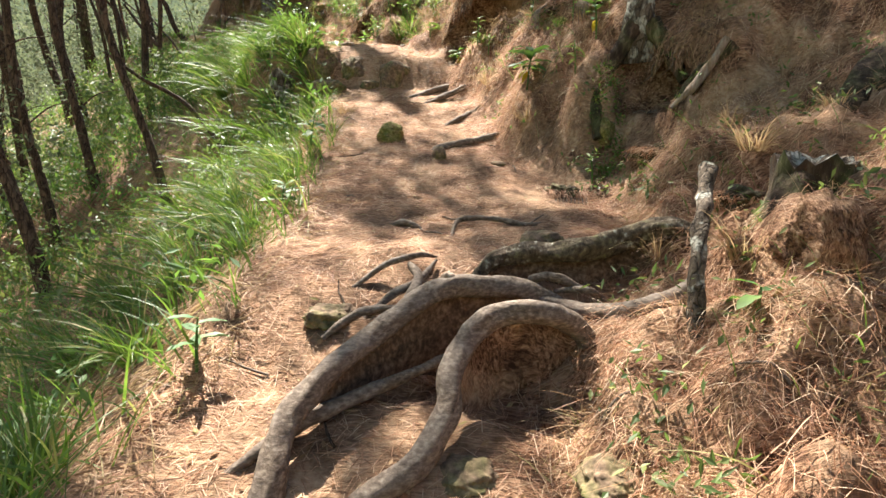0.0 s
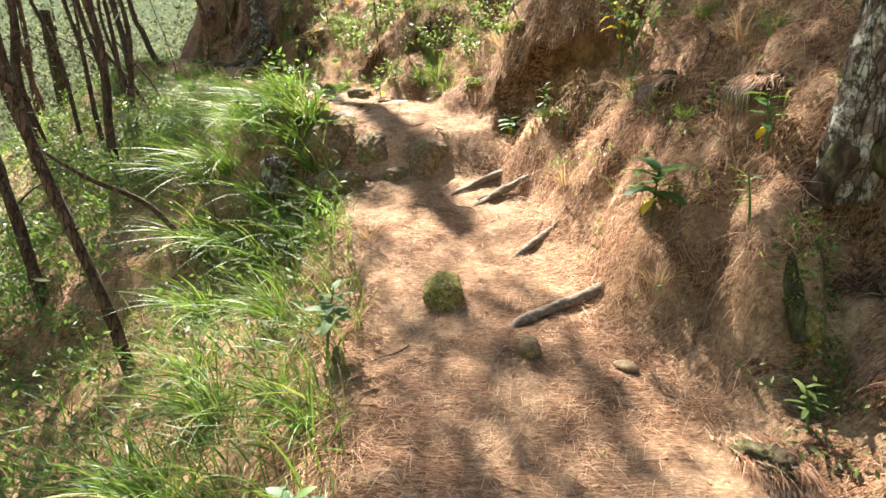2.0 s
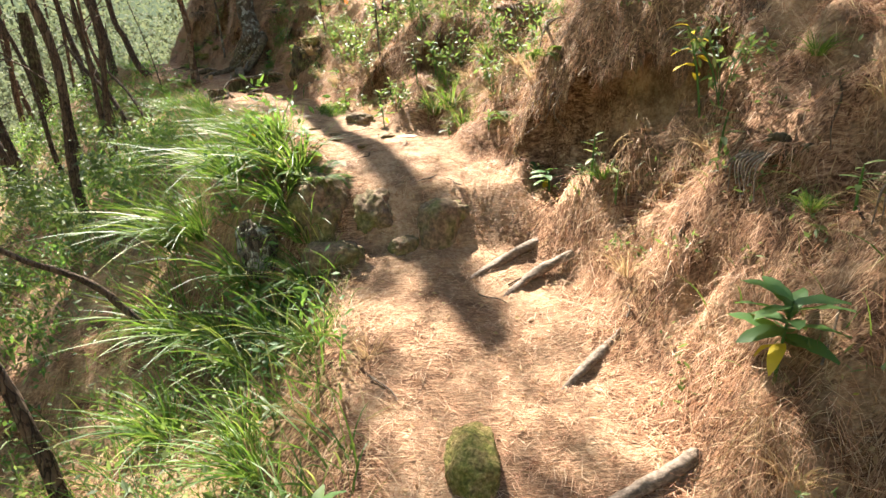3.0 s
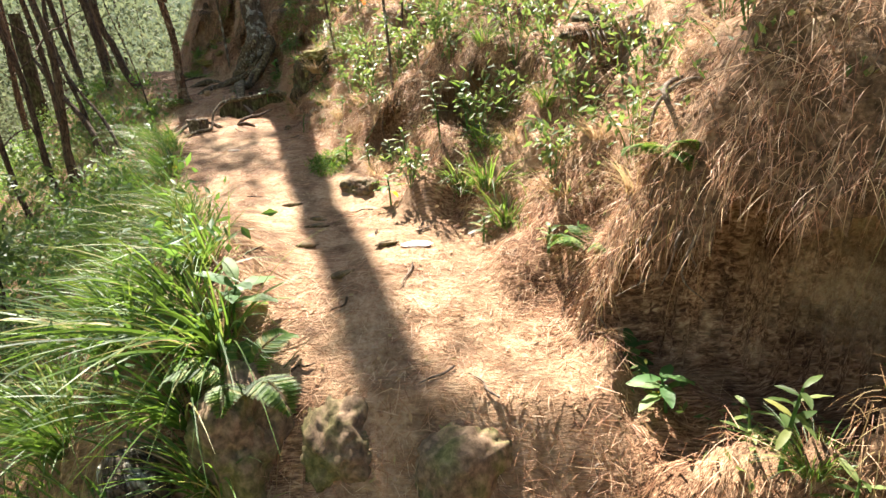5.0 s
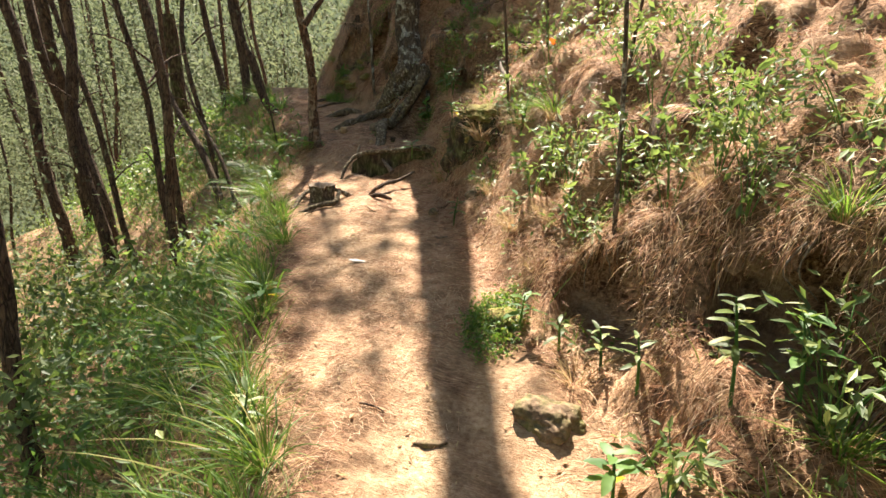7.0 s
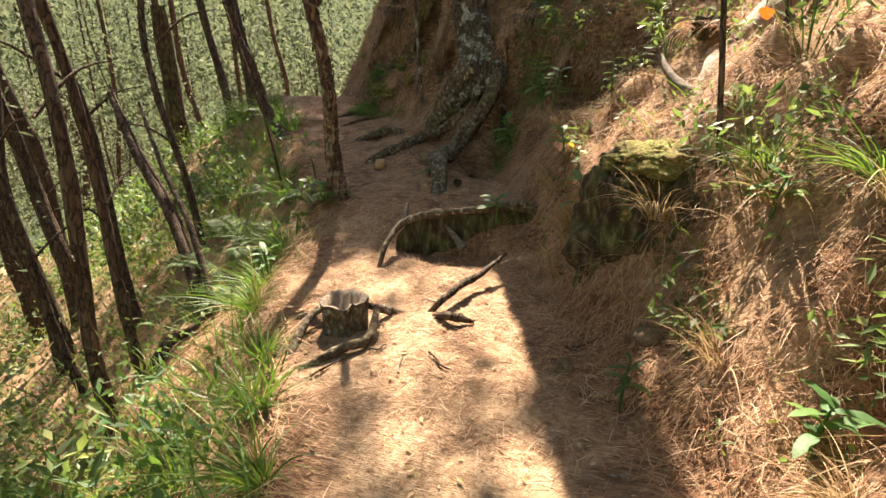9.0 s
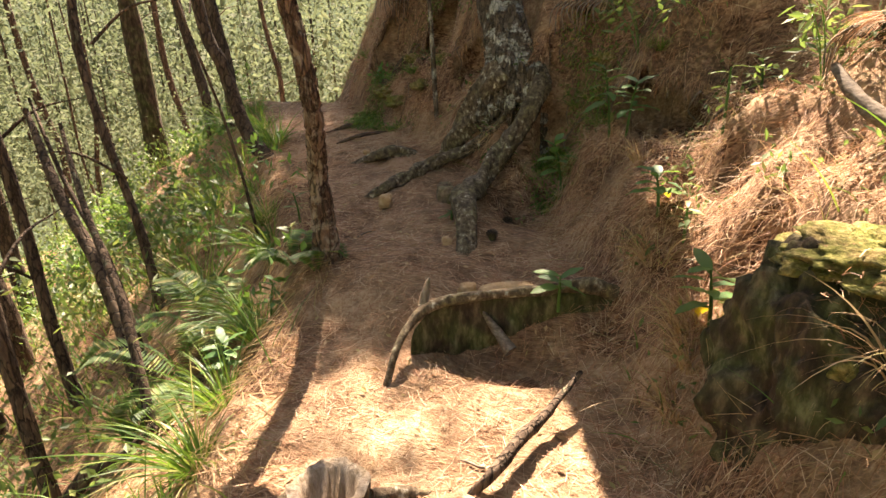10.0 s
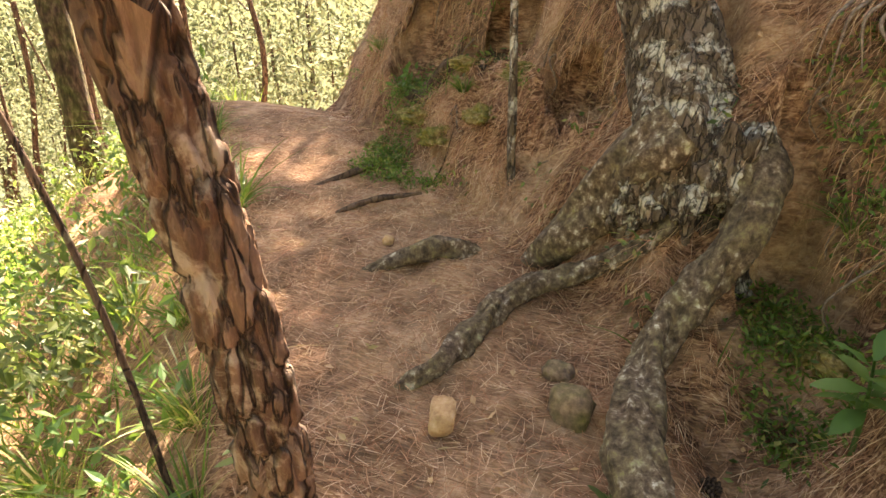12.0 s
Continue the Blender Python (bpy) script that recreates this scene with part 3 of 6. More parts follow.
# the old pine rooted in the bank
old_tree = tree("old pine with lichen-grey bark, its roots spreading over the bank",
                [(-3.78, 13.62, 2.95), (-3.84, 13.6, 3.2), (-3.93, 13.62, 3.45), (-4.02, 13.76, 3.75), (-4.1, 13.86, 4.1), (-3.96, 13.9, 5.3), (-3.94, 13.95, 6.5), (-4.05, 14.0, 8.0), (-4.14, 14.05, 10.0), (-4.18, 14.1, 13.5)],
                [0.17, 0.185, 0.17, 0.15, 0.145, 0.19, 0.2, 0.17, 0.13, 0.12], MAT_BARK_GREY, sides=72, count=360, seed=11, plates=0.012, lumps=0.2, flutes=0.07)
OLD_ROOTS = [
    ([(-3.93, 13.55, 3.5), (-4.05, 13.53, 3.38), (-4.18, 13.54, 3.2), (-4.3, 13.57, 3.03), (-4.4, 13.6, 2.9)], [0.12, 0.11, 0.09, 0.07, 0.04], "lichened buttress root"),
    ([(-3.9, 13.46, 3.24), (-3.99, 13.42, 3.14), (-4.16, 13.43, 3.0), (-4.38, 13.33, 2.92), (-4.46, 13.1, 2.86), (-4.53, 12.9, 2.83), (-4.66, 12.8, 2.74)], [0.035, 0.038, 0.035, 0.04, 0.04, 0.032, 0.012], "bare brown root"),
    ([(-4.6, 13.62, 2.86), (-4.74, 13.56, 2.92), (-4.86, 13.46, 2.91), (-5.05, 13.31, 2.84)], [0.05, 0.045, 0.036, 0.012], "bare brown root"),
    ([(-3.74, 13.56, 3.52), (-3.69, 13.42, 3.42), (-3.71, 13.31, 3.3), (-3.79, 13.24, 3.15), (-3.875, 13.15, 3.0), (-3.93, 12.98, 2.9), (-3.91, 12.68, 2.88), (-3.83, 12.46, 2.82), (-3.76, 12.28, 2.72), (-3.72, 12.1, 2.62)], [0.06, 0.062, 0.06, 0.056, 0.058, 0.06, 0.058, 0.055, 0.045, 0.03], "thick lichened root winding down the bank"),
]
for i, (line, radii, label) in enumerate(OLD_ROOTS):
    pts = [tuple(Vector(p) - Vector((-3.78, 13.62, 2.95))) for p in line]
    part("root", tube(pts, radii, MAT_BARK_ROOT, "root", 30, 160, 0.42, 20 + i, flutes=0.08, plates=0.004), old_tree, label)
for i, (at, size) in enumerate((((-3.9, 13.5, 3.3), (0.13, 0.1, 0.17)), ((-4.03, 13.5, 3.28), (0.1, 0.09, 0.13)), ((-3.78, 13.46, 3.4), (0.1, 0.08, 0.16)))):
    part("burl", lump("burl", size, MAT_BARK_GREY, 200 + i, 5, 0.6), old_tree, "knobbly lichened burl", pose(at[0] + 3.78, at[1] - 13.62, at[2] - 2.95))
CROWNED.append(old_tree)

# the thin pine whose foot bends out of the slope
bent = tree("thin pine with a bent foot at the path's outer edge",
            [(-5.5, 13.3, 2.55), (-5.66, 13.32, 2.78), (-5.92, 13.36, 3.05), (-6.1, 13.4, 3.5), (-6.3, 13.4, 4.4), (-6.5, 13.5, 9.0)],
            [0.075, 0.065, 0.056, 0.05, 0.045, 0.02], MAT_BARK, sides=16, count=90, seed=5, plates=0.003)
CROWNED.append(bent)

# the pale trunk standing on a rotten stump in the right bank
pale = tree("pale rough trunk standing over a dark hollow in the bank",
            [(1.36, 4.3, 1.75), (1.33, 4.27, 1.98), (1.36, 4.28, 2.3), (1.42, 4.3, 3.0), (1.5, 4.4, 6.5), (1.5, 4.5, 11.0)], [0.13, 0.1, 0.085, 0.08, 0.07, 0.03],
            MAT_BARK_GREY, sides=32, count=140, seed=8, plates=0.006, lumps=0.14)
for i, (line, radii) in enumerate((
        ([(1.33, 4.25, 2.0), (1.2, 4.22, 1.82), (1.08, 4.18, 1.62), (1.02, 4.05, 1.42), (1.02, 3.92, 1.22)], [0.08, 0.065, 0.055, 0.045, 0.03]),
        ([(1.4, 4.22, 1.98), (1.5, 4.1, 1.8), (1.56, 3.95, 1.6)], [0.08, 0.06, 0.03]))):
    pts = [tuple(Vector(p) - Vector((1.36, 4.3, 1.75))) for p in line]
    part("root", tube(pts, radii, MAT_ROT, "root", 16, 40, 0.25, 31 + i), pale, "dark rotten root edged with moss")
CROWNED.append(pale)

# slim pines down the outer slope: foot x, y, radius, lean towards -x and along y per metre
SLOPE_PINES = [
    (-4.04, 6.7, 0.05, 0.17, 0.05), (-2.55, 5.35, 0.04, 0.20, 0.02), (-3.4, 4.75, 0.055, 0.16, 0.05), (-4.3, 6.3, 0.05, 0.12, 0.0), (-4.2, 8.5, 0.05, 0.10, 0.05),
    (-4.95, 10.55, 0.04, 0.10, 0.04), (-5.3, 11.05, 0.034, 0.12, 0.03), (-7.2, 11.8, 0.08, 0.10, 0.0), (-7.95, 12.5, 0.08, 0.12, 0.05), (-8.96, 12.7, 0.09, 0.16, 0.0),
    (-6.25, 11.85, 0.04, 0.14, 0.02), (-6.1, 11.2, 0.034, 0.2, -0.05), (-9.7, 13.7, 0.09, 0.12, 0.0), (-7.0, 14.5, 0.07, 0.09, 0.03), (-8.0, 15.2, 0.06, 0.08, 0.03),
    (-5.9, 12.3, 0.03, 0.16, 0.06), (-6.2, 8.6, 0.06, 0.12, 0.04), (-5.6, 7.4, 0.05, 0.14, 0.0), (-7.4, 9.8, 0.07, 0.1, 0.03), (-6.9, 7.2, 0.06, 0.15, 0.0),
    (-8.4, 9.0, 0.07, 0.1, 0.02), (-5.2, 5.2, 0.05, 0.14, 0.04), (-10.5, 16.6, 0.07, 0.05, 0.02), (-11.5, 18.2, 0.07, 0.07, 0.02), (-9.9, 19.0, 0.05, 0.06, 0.02), (-9.6, 17.4, 0.045, 0.05, 0.0),
]
r_tree = random.Random(4)
for i in range(110):
    y = r_tree.uniform(5, 34)
    x = float(edges(y)[0]) - (r_tree.uniform(5.5, 22) if i < 44 else r_tree.uniform(4.0, 26))
    SLOPE_PINES.append((x, y, r_tree.uniform(0.04, 0.10) if i < 44 else r_tree.uniform(0.018, 0.055), r_tree.uniform(0.02, 0.16), r_tree.uniform(-0.05, 0.07)))
for i, (x, y, r, lean, ly) in enumerate(SLOPE_PINES):
    z = float(land(x, y)) - 0.15
    h = 11 + (i * 37 % 50) / 10
    wob = 0.10 + 0.12 * ((i * 53 % 17) / 17)
    line = [(x, y, z), (x - lean * 0.7, y + ly * 0.7, z + 0.7), (x - lean * 1.8 - wob * math.sin(i), y + ly * 1.8, z + 1.8), (x - lean * 3.2 + wob * 0.6 * math.cos(i * 2), y + ly * 3.2 + wob * math.sin(i * 3), z + 3.2), (x - lean * 5.5, y + ly * 5.5, z + 6.0), (x - lean * 7, y + ly * 7, z + h)]
    t = tree("slim dark-barked pine leaning out over the grassy slope", line, [r * 1.2, r * 0.95, r * 0.86, r * 0.8, r * 0.7, r * 0.3], MAT_BARK, sides=10, count=44, lumps=0.14, seed=40 + i, group="slim pines on the slope")
    if i < 36:
        for b in range(2 + i % 3):
            s = 1.0 + b * 0.8 + (i % 5) * 0.15
            a = i * 2.4 + b * 2.1
            p = Vector((-lean * s, ly * s, s))
            q = p + Vector((math.cos(a) * 0.5, math.sin(a) * 0.5, 0.25))
            part("twig", tube([p, p.lerp(q, 0.5) + Vector((0, 0, 0.07)), q], [0.012, 0.008, 0.003], MAT_BARK, "twig", 5, 8, 0.1, i), t)
    if i < 70 and (i % 2 == 0 or i < 20):
        CROWNED.append(t)

# unseen tall pines added uphill and behind; their crowns block sky light
for i, (x, y) in enumerate(((5.6, 2.0), (6.6, 7.5), (5.2, 12.5), (3.2, -2.5), (-1.6, -3.2), (-5.0, -1.0))):
    z = float(land(x, y)) - 0.2
    CROWNED.append(tree("unseen tall dark-barked pine added to block sky light", [(x, y, z), (x + 0.1, y, z + 3), (x, y + 0.1, z + 7), (x, y, z + 15)], [0.18, 0.15, 0.12, 0.04], MAT_BARK, sides=12, count=40, seed=90 + i, group="uphill pines"))

# short dead trunk and leaning sticks on the slope
snag = thing("snag", "broken dead trunk among the slope's thin trees", "tree stump", (-9.0, 15.3, float(land(-9.0, 15.3)) - 0.1))
part("trunk", tube([(0, 0, 0), (-0.06, 0, 1.0), (-0.12, 0.02, 1.95), (-0.13, 0.02, 2.3)], [0.14, 0.12, 0.11, 0.1], MAT_ROT, "trunk", 16, 40, 0.15, 2), snag)
for i, (a, b, r) in enumerate((((-5.15, 11.48, 2.0), (-6.3, 12.0, 3.35), 0.04), ((-4.7, 11.15, 2.05), (-5.9, 11.9, 3.3), 0.024), ((-5.2, 10.9, 1.75), (-4.75, 11.2, 2.2), 0.035), ((-2.35, 6.2, 1.1), (-3.4, 6.0, 1.9), 0.025), ((-5.0, 12.35, 2.3), (-5.55, 12.3, 4.6), 0.01), ((-5.2, 11.6, 1.95), (-6.4, 12.1, 3.4), 0.02))):
    a, b = Vector(a), Vector(b)
    st = thing("leaning_stick", "thin bare stick leaning in the grass", "stick", a)
    d = b - a
    part("stem", tube([(0, 0, -0.12), tuple(d * 0.35 + Vector((0, 0.04, 0.05))), tuple(d * 0.7), tuple(d)], [r, r * 0.9, r * 0.7, r * 0.4], MAT_BARK, "stem", 8, 30, 0.15, 60 + i), st)

# bank saplings
for i, (x, y, h, lx) in enumerate(((-4.58, 13.92, 2.2, -0.15), (-1.22, 9.35, 2.0, -0.12), (-1.95, 11.6, 2.4, -0.2), (-2.15, 11.2, 2.2, -0.25), (-1.3, 10.4, 1.6, 0.1))):
    z = float(land(x, y)) - 0.05
    s = thing("sapling", "thin bare sapling stem growing from the bank", "sapling", (x, y, z), "bank saplings")
    part("stem", tube([(0, 0, 0), (lx * 0.4, 0.02, h * 0.4), (lx, 0.05, h * 0.75), (lx * 1.5, 0.1, h)], [0.02, 0.016, 0.012, 0.005] if i == 0 else [0.012, 0.01, 0.008, 0.004], MAT_BARK_GREY if i < 2 else MAT_BARK, "stem", 8, 26, 0.14, 80 + i), s)

# unseen crowns high over the path; tufts placed so their shade falls where wanted
SHADE = [  # x, y on the ground, half width, half length, tufts
    (-0.1, 4.15, 0.8, 0.8, 28), (1.8, 4.0, 0.8, 1.3, 24), (1.4, 5.3, 0.4, 0.5, 14), (0.6, 6.6, 0.2, 0.25, 4), (-2.35, 10.6, 0.3, 0.4, 5), (0.7, 3.0, 0.7, 0.5, 22), (-2.1, 2.7, 0.35, 0.7, 24), (1.0, 1.6, 0.8, 0.6, 14), (-0.5, 1.2, 0.5, 0.5, 8),
    (-1.9, 8.4, 1.0, 1.6, 10), (-3.1, 8.6, 0.5, 1.0, 26), (-4.45, 13.35, 1.1, 0.95, 240), (-3.6, 13.2, 0.5, 0.6, 44), (-3.9, 12.2, 0.36, 0.3, 62), (-0.98, 6.12, 0.35, 0.16, 5), (-3.0, 14.0, 1.0, 0.9, 45),
    (-4.2, 8.0, 1.4, 2.0, 75), (-5.6, 11.0, 1.4, 2.2, 70), (-2.9, 5.6, 1.0, 1.6, 45), (-7.0, 9.0, 2.0, 3.0, 70), (-3.4, 3.8, 1.2, 1.4, 45), (-2.2, 2.2, 0.6, 0.8, 34), (-1.5, 3.0, 0.5, 0.7, 16), (-0.7, 3.1, 0.3, 0.4, 4), (-1.4, 1.3, 0.4, 0.4, 12), (1.2, 7.4, 0.8, 1.2, 6), (-0.6, 9.4, 0.9, 1.2, 7), (2.6, 2.2, 1.0, 1.4, 64),
    # next row shades ground out of view; its tufts only dim the sky
    (9.0, 4.0, 2.6, 5.0, 420), (5.5, -3.0, 2.5, 2.5, 240), (-1.0, -5.0, 3.5, 2.2, 420), (7.5, -7.0, 3.5, 3.0, 240), (-7.5, -5.0, 3.0, 2.5, 240),
    (-4.5, 15.0, 1.6, 1.0, 240), (-6.9, 15.2, 0.8, 1.0, 120), (-5.8, 15.6, 0.7, 0.7, 150), (1.9, 3.3, 0.6, 0.6, 18), (-3.7, 10.6, 0.4, 0.5, 4),
]


def build_crowns():
    rows = []
    for x, y, rx, ry, n in SHADE:
        px, py = x + rx * RNG.normal(size=n) * 0.75, y + ry * RNG.normal(size=n) * 0.75
        pz = land(px, py)
        up = RNG.uniform(8.5, 12.5, n)
        rows.append(np.stack([px, py, pz], 1) + np.array(toward)[None, :] * (up / toward.z)[:, None])
    tufts = np.vstack(rows)
    feet = np.array([tuple(t.matrix_basis.translation) for t in CROWNED])
    near = np.argmin(np.hypot(tufts[:, None, 0] - feet[None, :, 0], tufts[:, None, 1] - feet[None, :, 1]), 1)
    for k, t in enumerate(CROWNED):
        c = tufts[near == k]
        if not len(c):
            continue
        m = 26
        centre = np.repeat(c, m, 0) + RNG.normal(size=(len(c) * m, 3)) * 0.15
        way = ball_dirs(len(centre))
        v, f = leaves(centre - feet[k], way, ball_dirs(len(centre)), RNG.uniform(0.12, 0.24, len(centre)), RNG.uniform(0.04, 0.09, len(centre)))
        part("crown", mesh_of("crown", v, f, MAT_SHRUB, False), t, "unseen green needle tufts above the path, placed to cast shade")


build_crowns()

# roots, logs, stones and stumps
def root_thing(label, line, radii, material=MAT_ROOT, name="tree_root", category="root", sides=14, count=60, lumps=0.2, seed=0, group=""):
    base = Vector(line[0])
    t = thing(name, label, category, base, group)
    part("limb", tube([tuple(Vector(p) - base) for p in line], radii, material, "limb", sides, count, lumps, seed), t)
    return t


r = root_thing("long bare weathered root arching across the trail step",
               [(-0.5, 1.2, 0.2), (-0.45, 1.34, 0.36), (-0.44, 1.48, 0.48), (-0.37, 1.6, 0.56), (-0.26, 1.78, 0.61), (-0.12, 1.94, 0.68), (0.01, 2.05, 0.73), (0.17, 2.13, 0.71), (0.34, 2.2, 0.68), (0.5, 2.2, 0.6)],
               [0.05, 0.042, 0.036, 0.036, 0.037, 0.04, 0.044, 0.042, 0.04, 0.03], sides=22, count=160, seed=1)
part("knot", lump("knot", (0.03, 0.025, 0.03), MAT_CUT, 3, 3), r, "pale worn knot", pose(0.52, 0.86, 0.56))
root_thing("smooth bare root looping out of the bank onto the trail",
           [(-0.3, 1.18, 0.28), (-0.18, 1.32, 0.37), (-0.06, 1.39, 0.43), (0.02, 1.53, 0.51), (0.03, 1.62, 0.59), (0.09, 1.75, 0.66), (0.19, 1.83, 0.7), (0.32, 1.84, 0.71), (0.45, 1.9, 0.65), (0.53, 1.93, 0.56), (0.56, 1.96, 0.44)],
           [0.045, 0.042, 0.038, 0.036, 0.036, 0.038, 0.041, 0.042, 0.04, 0.036, 0.03], sides=22, count=160, seed=2)
root_thing("heavy bark-covered root lying as a step edge across the trail",
           [(0.1, 2.3, 0.66), (0.2, 2.4, 0.74), (0.32, 2.42, 0.78), (0.5, 2.38, 0.8), (0.68, 2.4, 0.83), (0.84, 2.42, 0.88), (0.95, 2.36, 0.92), (1.05, 2.3, 0.9)],
           [0.012, 0.035, 0.043, 0.046, 0.05, 0.05, 0.045, 0.03], MAT_BARK_ROOT, sides=22, count=140, seed=3, lumps=0.4)
root_thing("half-buried root in the needle litter", [(0.36, 2.2, 0.64), (0.49, 2.12, 0.63), (0.62, 1.96, 0.67), (0.76, 1.9, 0.73), (0.9, 1.95, 0.8)], [0.025, 0.035, 0.042, 0.045, 0.03], seed=4)
root_thing("thin shaded root running under the arch", [(-0.62, 1.42, 0.34), (-0.43, 1.55, 0.44), (-0.34, 1.62, 0.46), (-0.25, 1.69, 0.48), (-0.11, 1.79, 0.5), (0.06, 1.95, 0.52)], [0.016, 0.024, 0.026, 0.025, 0.02, 0.012], seed=5)
THIN_ROOTS = [
    [(-0.39, 2.34, 0.62), (-0.25, 2.4, 0.72), (-0.11, 2.47, 0.75), (-0.03, 2.57, 0.72)], [(-0.31, 2.15, 0.56), (-0.21, 2.24, 0.63), (-0.1, 2.32, 0.68), (-0.03, 2.5, 0.72)],
    [(-0.14, 2.42, 0.72), (-0.1, 2.3, 0.7), (-0.12, 2.18, 0.66), (-0.2, 2.1, 0.58)], [(0.04, 2.85, 0.74), (0.08, 3.02, 0.81), (0.25, 3.04, 0.82), (0.42, 3.0, 0.8), (0.55, 3.05, 0.8)],
    [(-0.3, 3.08, 0.76), (-0.2, 3.04, 0.79), (-0.1, 3.02, 0.75)], [(0.36, 2.3, 0.7), (0.44, 2.24, 0.73), (0.55, 2.2, 0.7)], [(0.46, 2.26, 0.66), (0.56, 2.16, 0.7), (0.64, 2.18, 0.66)],
    [(-0.45, 2.05, 0.52), (-0.33, 2.1, 0.6), (-0.2, 2.12, 0.62), (-0.1, 2.06, 0.62)],
    [(-3.25, 10.97, 2.5), (-3.16, 10.94, 2.53), (-3.07, 11.0, 2.49)], [(-3.3, 11.02, 2.48), (-3.24, 11.06, 2.55), (-3.2, 11.2, 2.58), (-3.16, 11.32, 2.58), (-3.08, 11.55, 2.63)],
    [on_ground(-5.46, 14.7, -0.02), on_ground(-5.38, 14.6, 0.05), on_ground(-5.26, 14.52, 0.08), on_ground(-5.12, 14.48, 0.07), on_ground(-4.96, 14.42, 0.05), on_ground(-4.7, 14.4, -0.05)], [on_ground(-5.34, 14.62, 0.02), on_ground(-5.28, 14.62, 0.12), on_ground(-5.16, 14.62, 0.1), on_ground(-5.08, 14.66, -0.02)],
    [(-5.35, 13.7, 2.93), (-5.2, 13.8, 2.99), (-5.0, 13.9, 3.02)], [(-5.6, 13.9, 2.96), (-5.45, 14.05, 3.02), (-5.4, 14.2, 3.03)],
]
for i, line in enumerate(THIN_ROOTS):
    w = 0.034 if i in (10, 11) else 0.02 if i == 9 else 0.014 + 0.003 * (i % 3)
    root_thing("thin crooked root surfacing from the earth", line, [w * 0.7, w, w, w * 0.4], MAT_ROOT if i < 8 else MAT_BARK, sides=10, count=40, seed=10 + i, group="thin surface roots")

def earth_face(ridge, name, label, material, seed, lean=0.03):
    """A crumbling face of earth from just under a root down to the ground before it."""
    line = curve_points(ridge, 44)
    rows = []
    for k in range(9):
        w = k / 8
        row = line.copy()
        row[:, 1] += 0.015 - lean * math.sin(math.pi * w * 0.6) + 0.014 * value_noise(line[:, 0] * 20, line[:, 0] * 0 + w * 4, seed)
        row[:, 2] = line[:, 2] * (1 - w) + (land(row[:, 0], row[:, 1] - 0.03) - 0.03) * w
        rows.append(row)
    base = line[0]
    t = thing(name, label, "earth", tuple(base))
    part("face", mesh_of("face", np.vstack(rows) - base, [(a * 44 + b, a * 44 + b + 1, a * 44 + b + 45, a * 44 + b + 44) for a in range(8) for b in range(43)], material), t)


# first two faces take a dark colour that paints the shade under the roots
earth_face([(-0.37, 1.62, 0.54), (-0.26, 1.8, 0.59), (-0.12, 1.96, 0.66), (0.01, 2.07, 0.71), (0.17, 2.15, 0.69), (0.34, 2.22, 0.66), (0.5, 2.22, 0.58)], "earth_bank", "earth held behind the arching root, darkened as shade", MAT_TURF, 21)
earth_face([(0.2, 2.42, 0.71), (0.34, 2.44, 0.75), (0.5, 2.4, 0.77), (0.68, 2.42, 0.8), (0.84, 2.44, 0.85), (0.98, 2.38, 0.88)], "earth_bank", "earth under the heavy bark-covered root, shade in its colour", MAT_TURF, 22)
earth_face([(0.05, 1.72, 0.6), (0.12, 1.8, 0.65), (0.22, 1.88, 0.67), (0.34, 1.9, 0.67), (0.46, 1.96, 0.61), (0.55, 2.0, 0.52)], "earth_bank", "orange earth behind the looping root", MAT_GROUND, 23)

post = root_thing("weathered upright dead stick with moss and lichen", [(0.78, 1.66, 0.5), (0.8, 1.74, 0.78), (0.84, 1.86, 0.98), (0.93, 2.05, 1.1), (0.98, 2.16, 1.18)], [0.024, 0.026, 0.024, 0.026, 0.03], MAT_BARK_GREY, "dead_stick", "stick", 14, 60, 0.3, 33)

# logs lying slantwise in the path
LOGS = [([(-0.1, 4.42, 1.1), (-0.05, 4.46, 1.15), (0.13, 4.56, 1.26), (0.3, 4.64, 1.4), (0.42, 4.7, 1.42)], 0.026), ([(-0.03, 5.09, 1.27), (0.16, 5.24, 1.38), (0.36, 5.4, 1.46)], 0.022),
        ([(-0.43, 5.9, 1.5), (-0.15, 6.1, 1.61), (0.13, 6.26, 1.7)], 0.026), ([(-0.23, 5.76, 1.47), (-0.02, 5.93, 1.56), (0.2, 5.98, 1.64)], 0.026)]
for i, (line, w) in enumerate(LOGS):
    za = float(land(*line[0][:2])) - 0.015
    zb = min(float(land(*line[-1][:2])), za + 0.19)
    line = [(x, y, za + (zb - za) * k / (len(line) - 1)) for k, (x, y, z) in enumerate(line)]
    root_thing("half-buried weathered branch set slantwise as a trail step", line, [w * 0.5, w, w * 1.1, w], MAT_ROOT, "fallen_branch", "branch", 14, 50, 0.25, 50 + i, "branch steps")

# the root step near the leaning pine
step = root_thing("worn root forming the edge of an earth step",
                  [(-3.74, 11.34, 2.5), (-3.74, 11.45, 2.62), (-3.73, 11.57, 2.69), (-3.68, 11.66, 2.73), (-3.58, 11.73, 2.75), (-3.42, 11.8, 2.765), (-3.27, 11.86, 2.78), (-3.12, 11.92, 2.8), (-3.02, 11.96, 2.76)],
                  [0.012, 0.014, 0.016, 0.02, 0.022, 0.02, 0.022, 0.034, 0.03], MAT_BARK_ROOT, sides=18, count=110, seed=70)
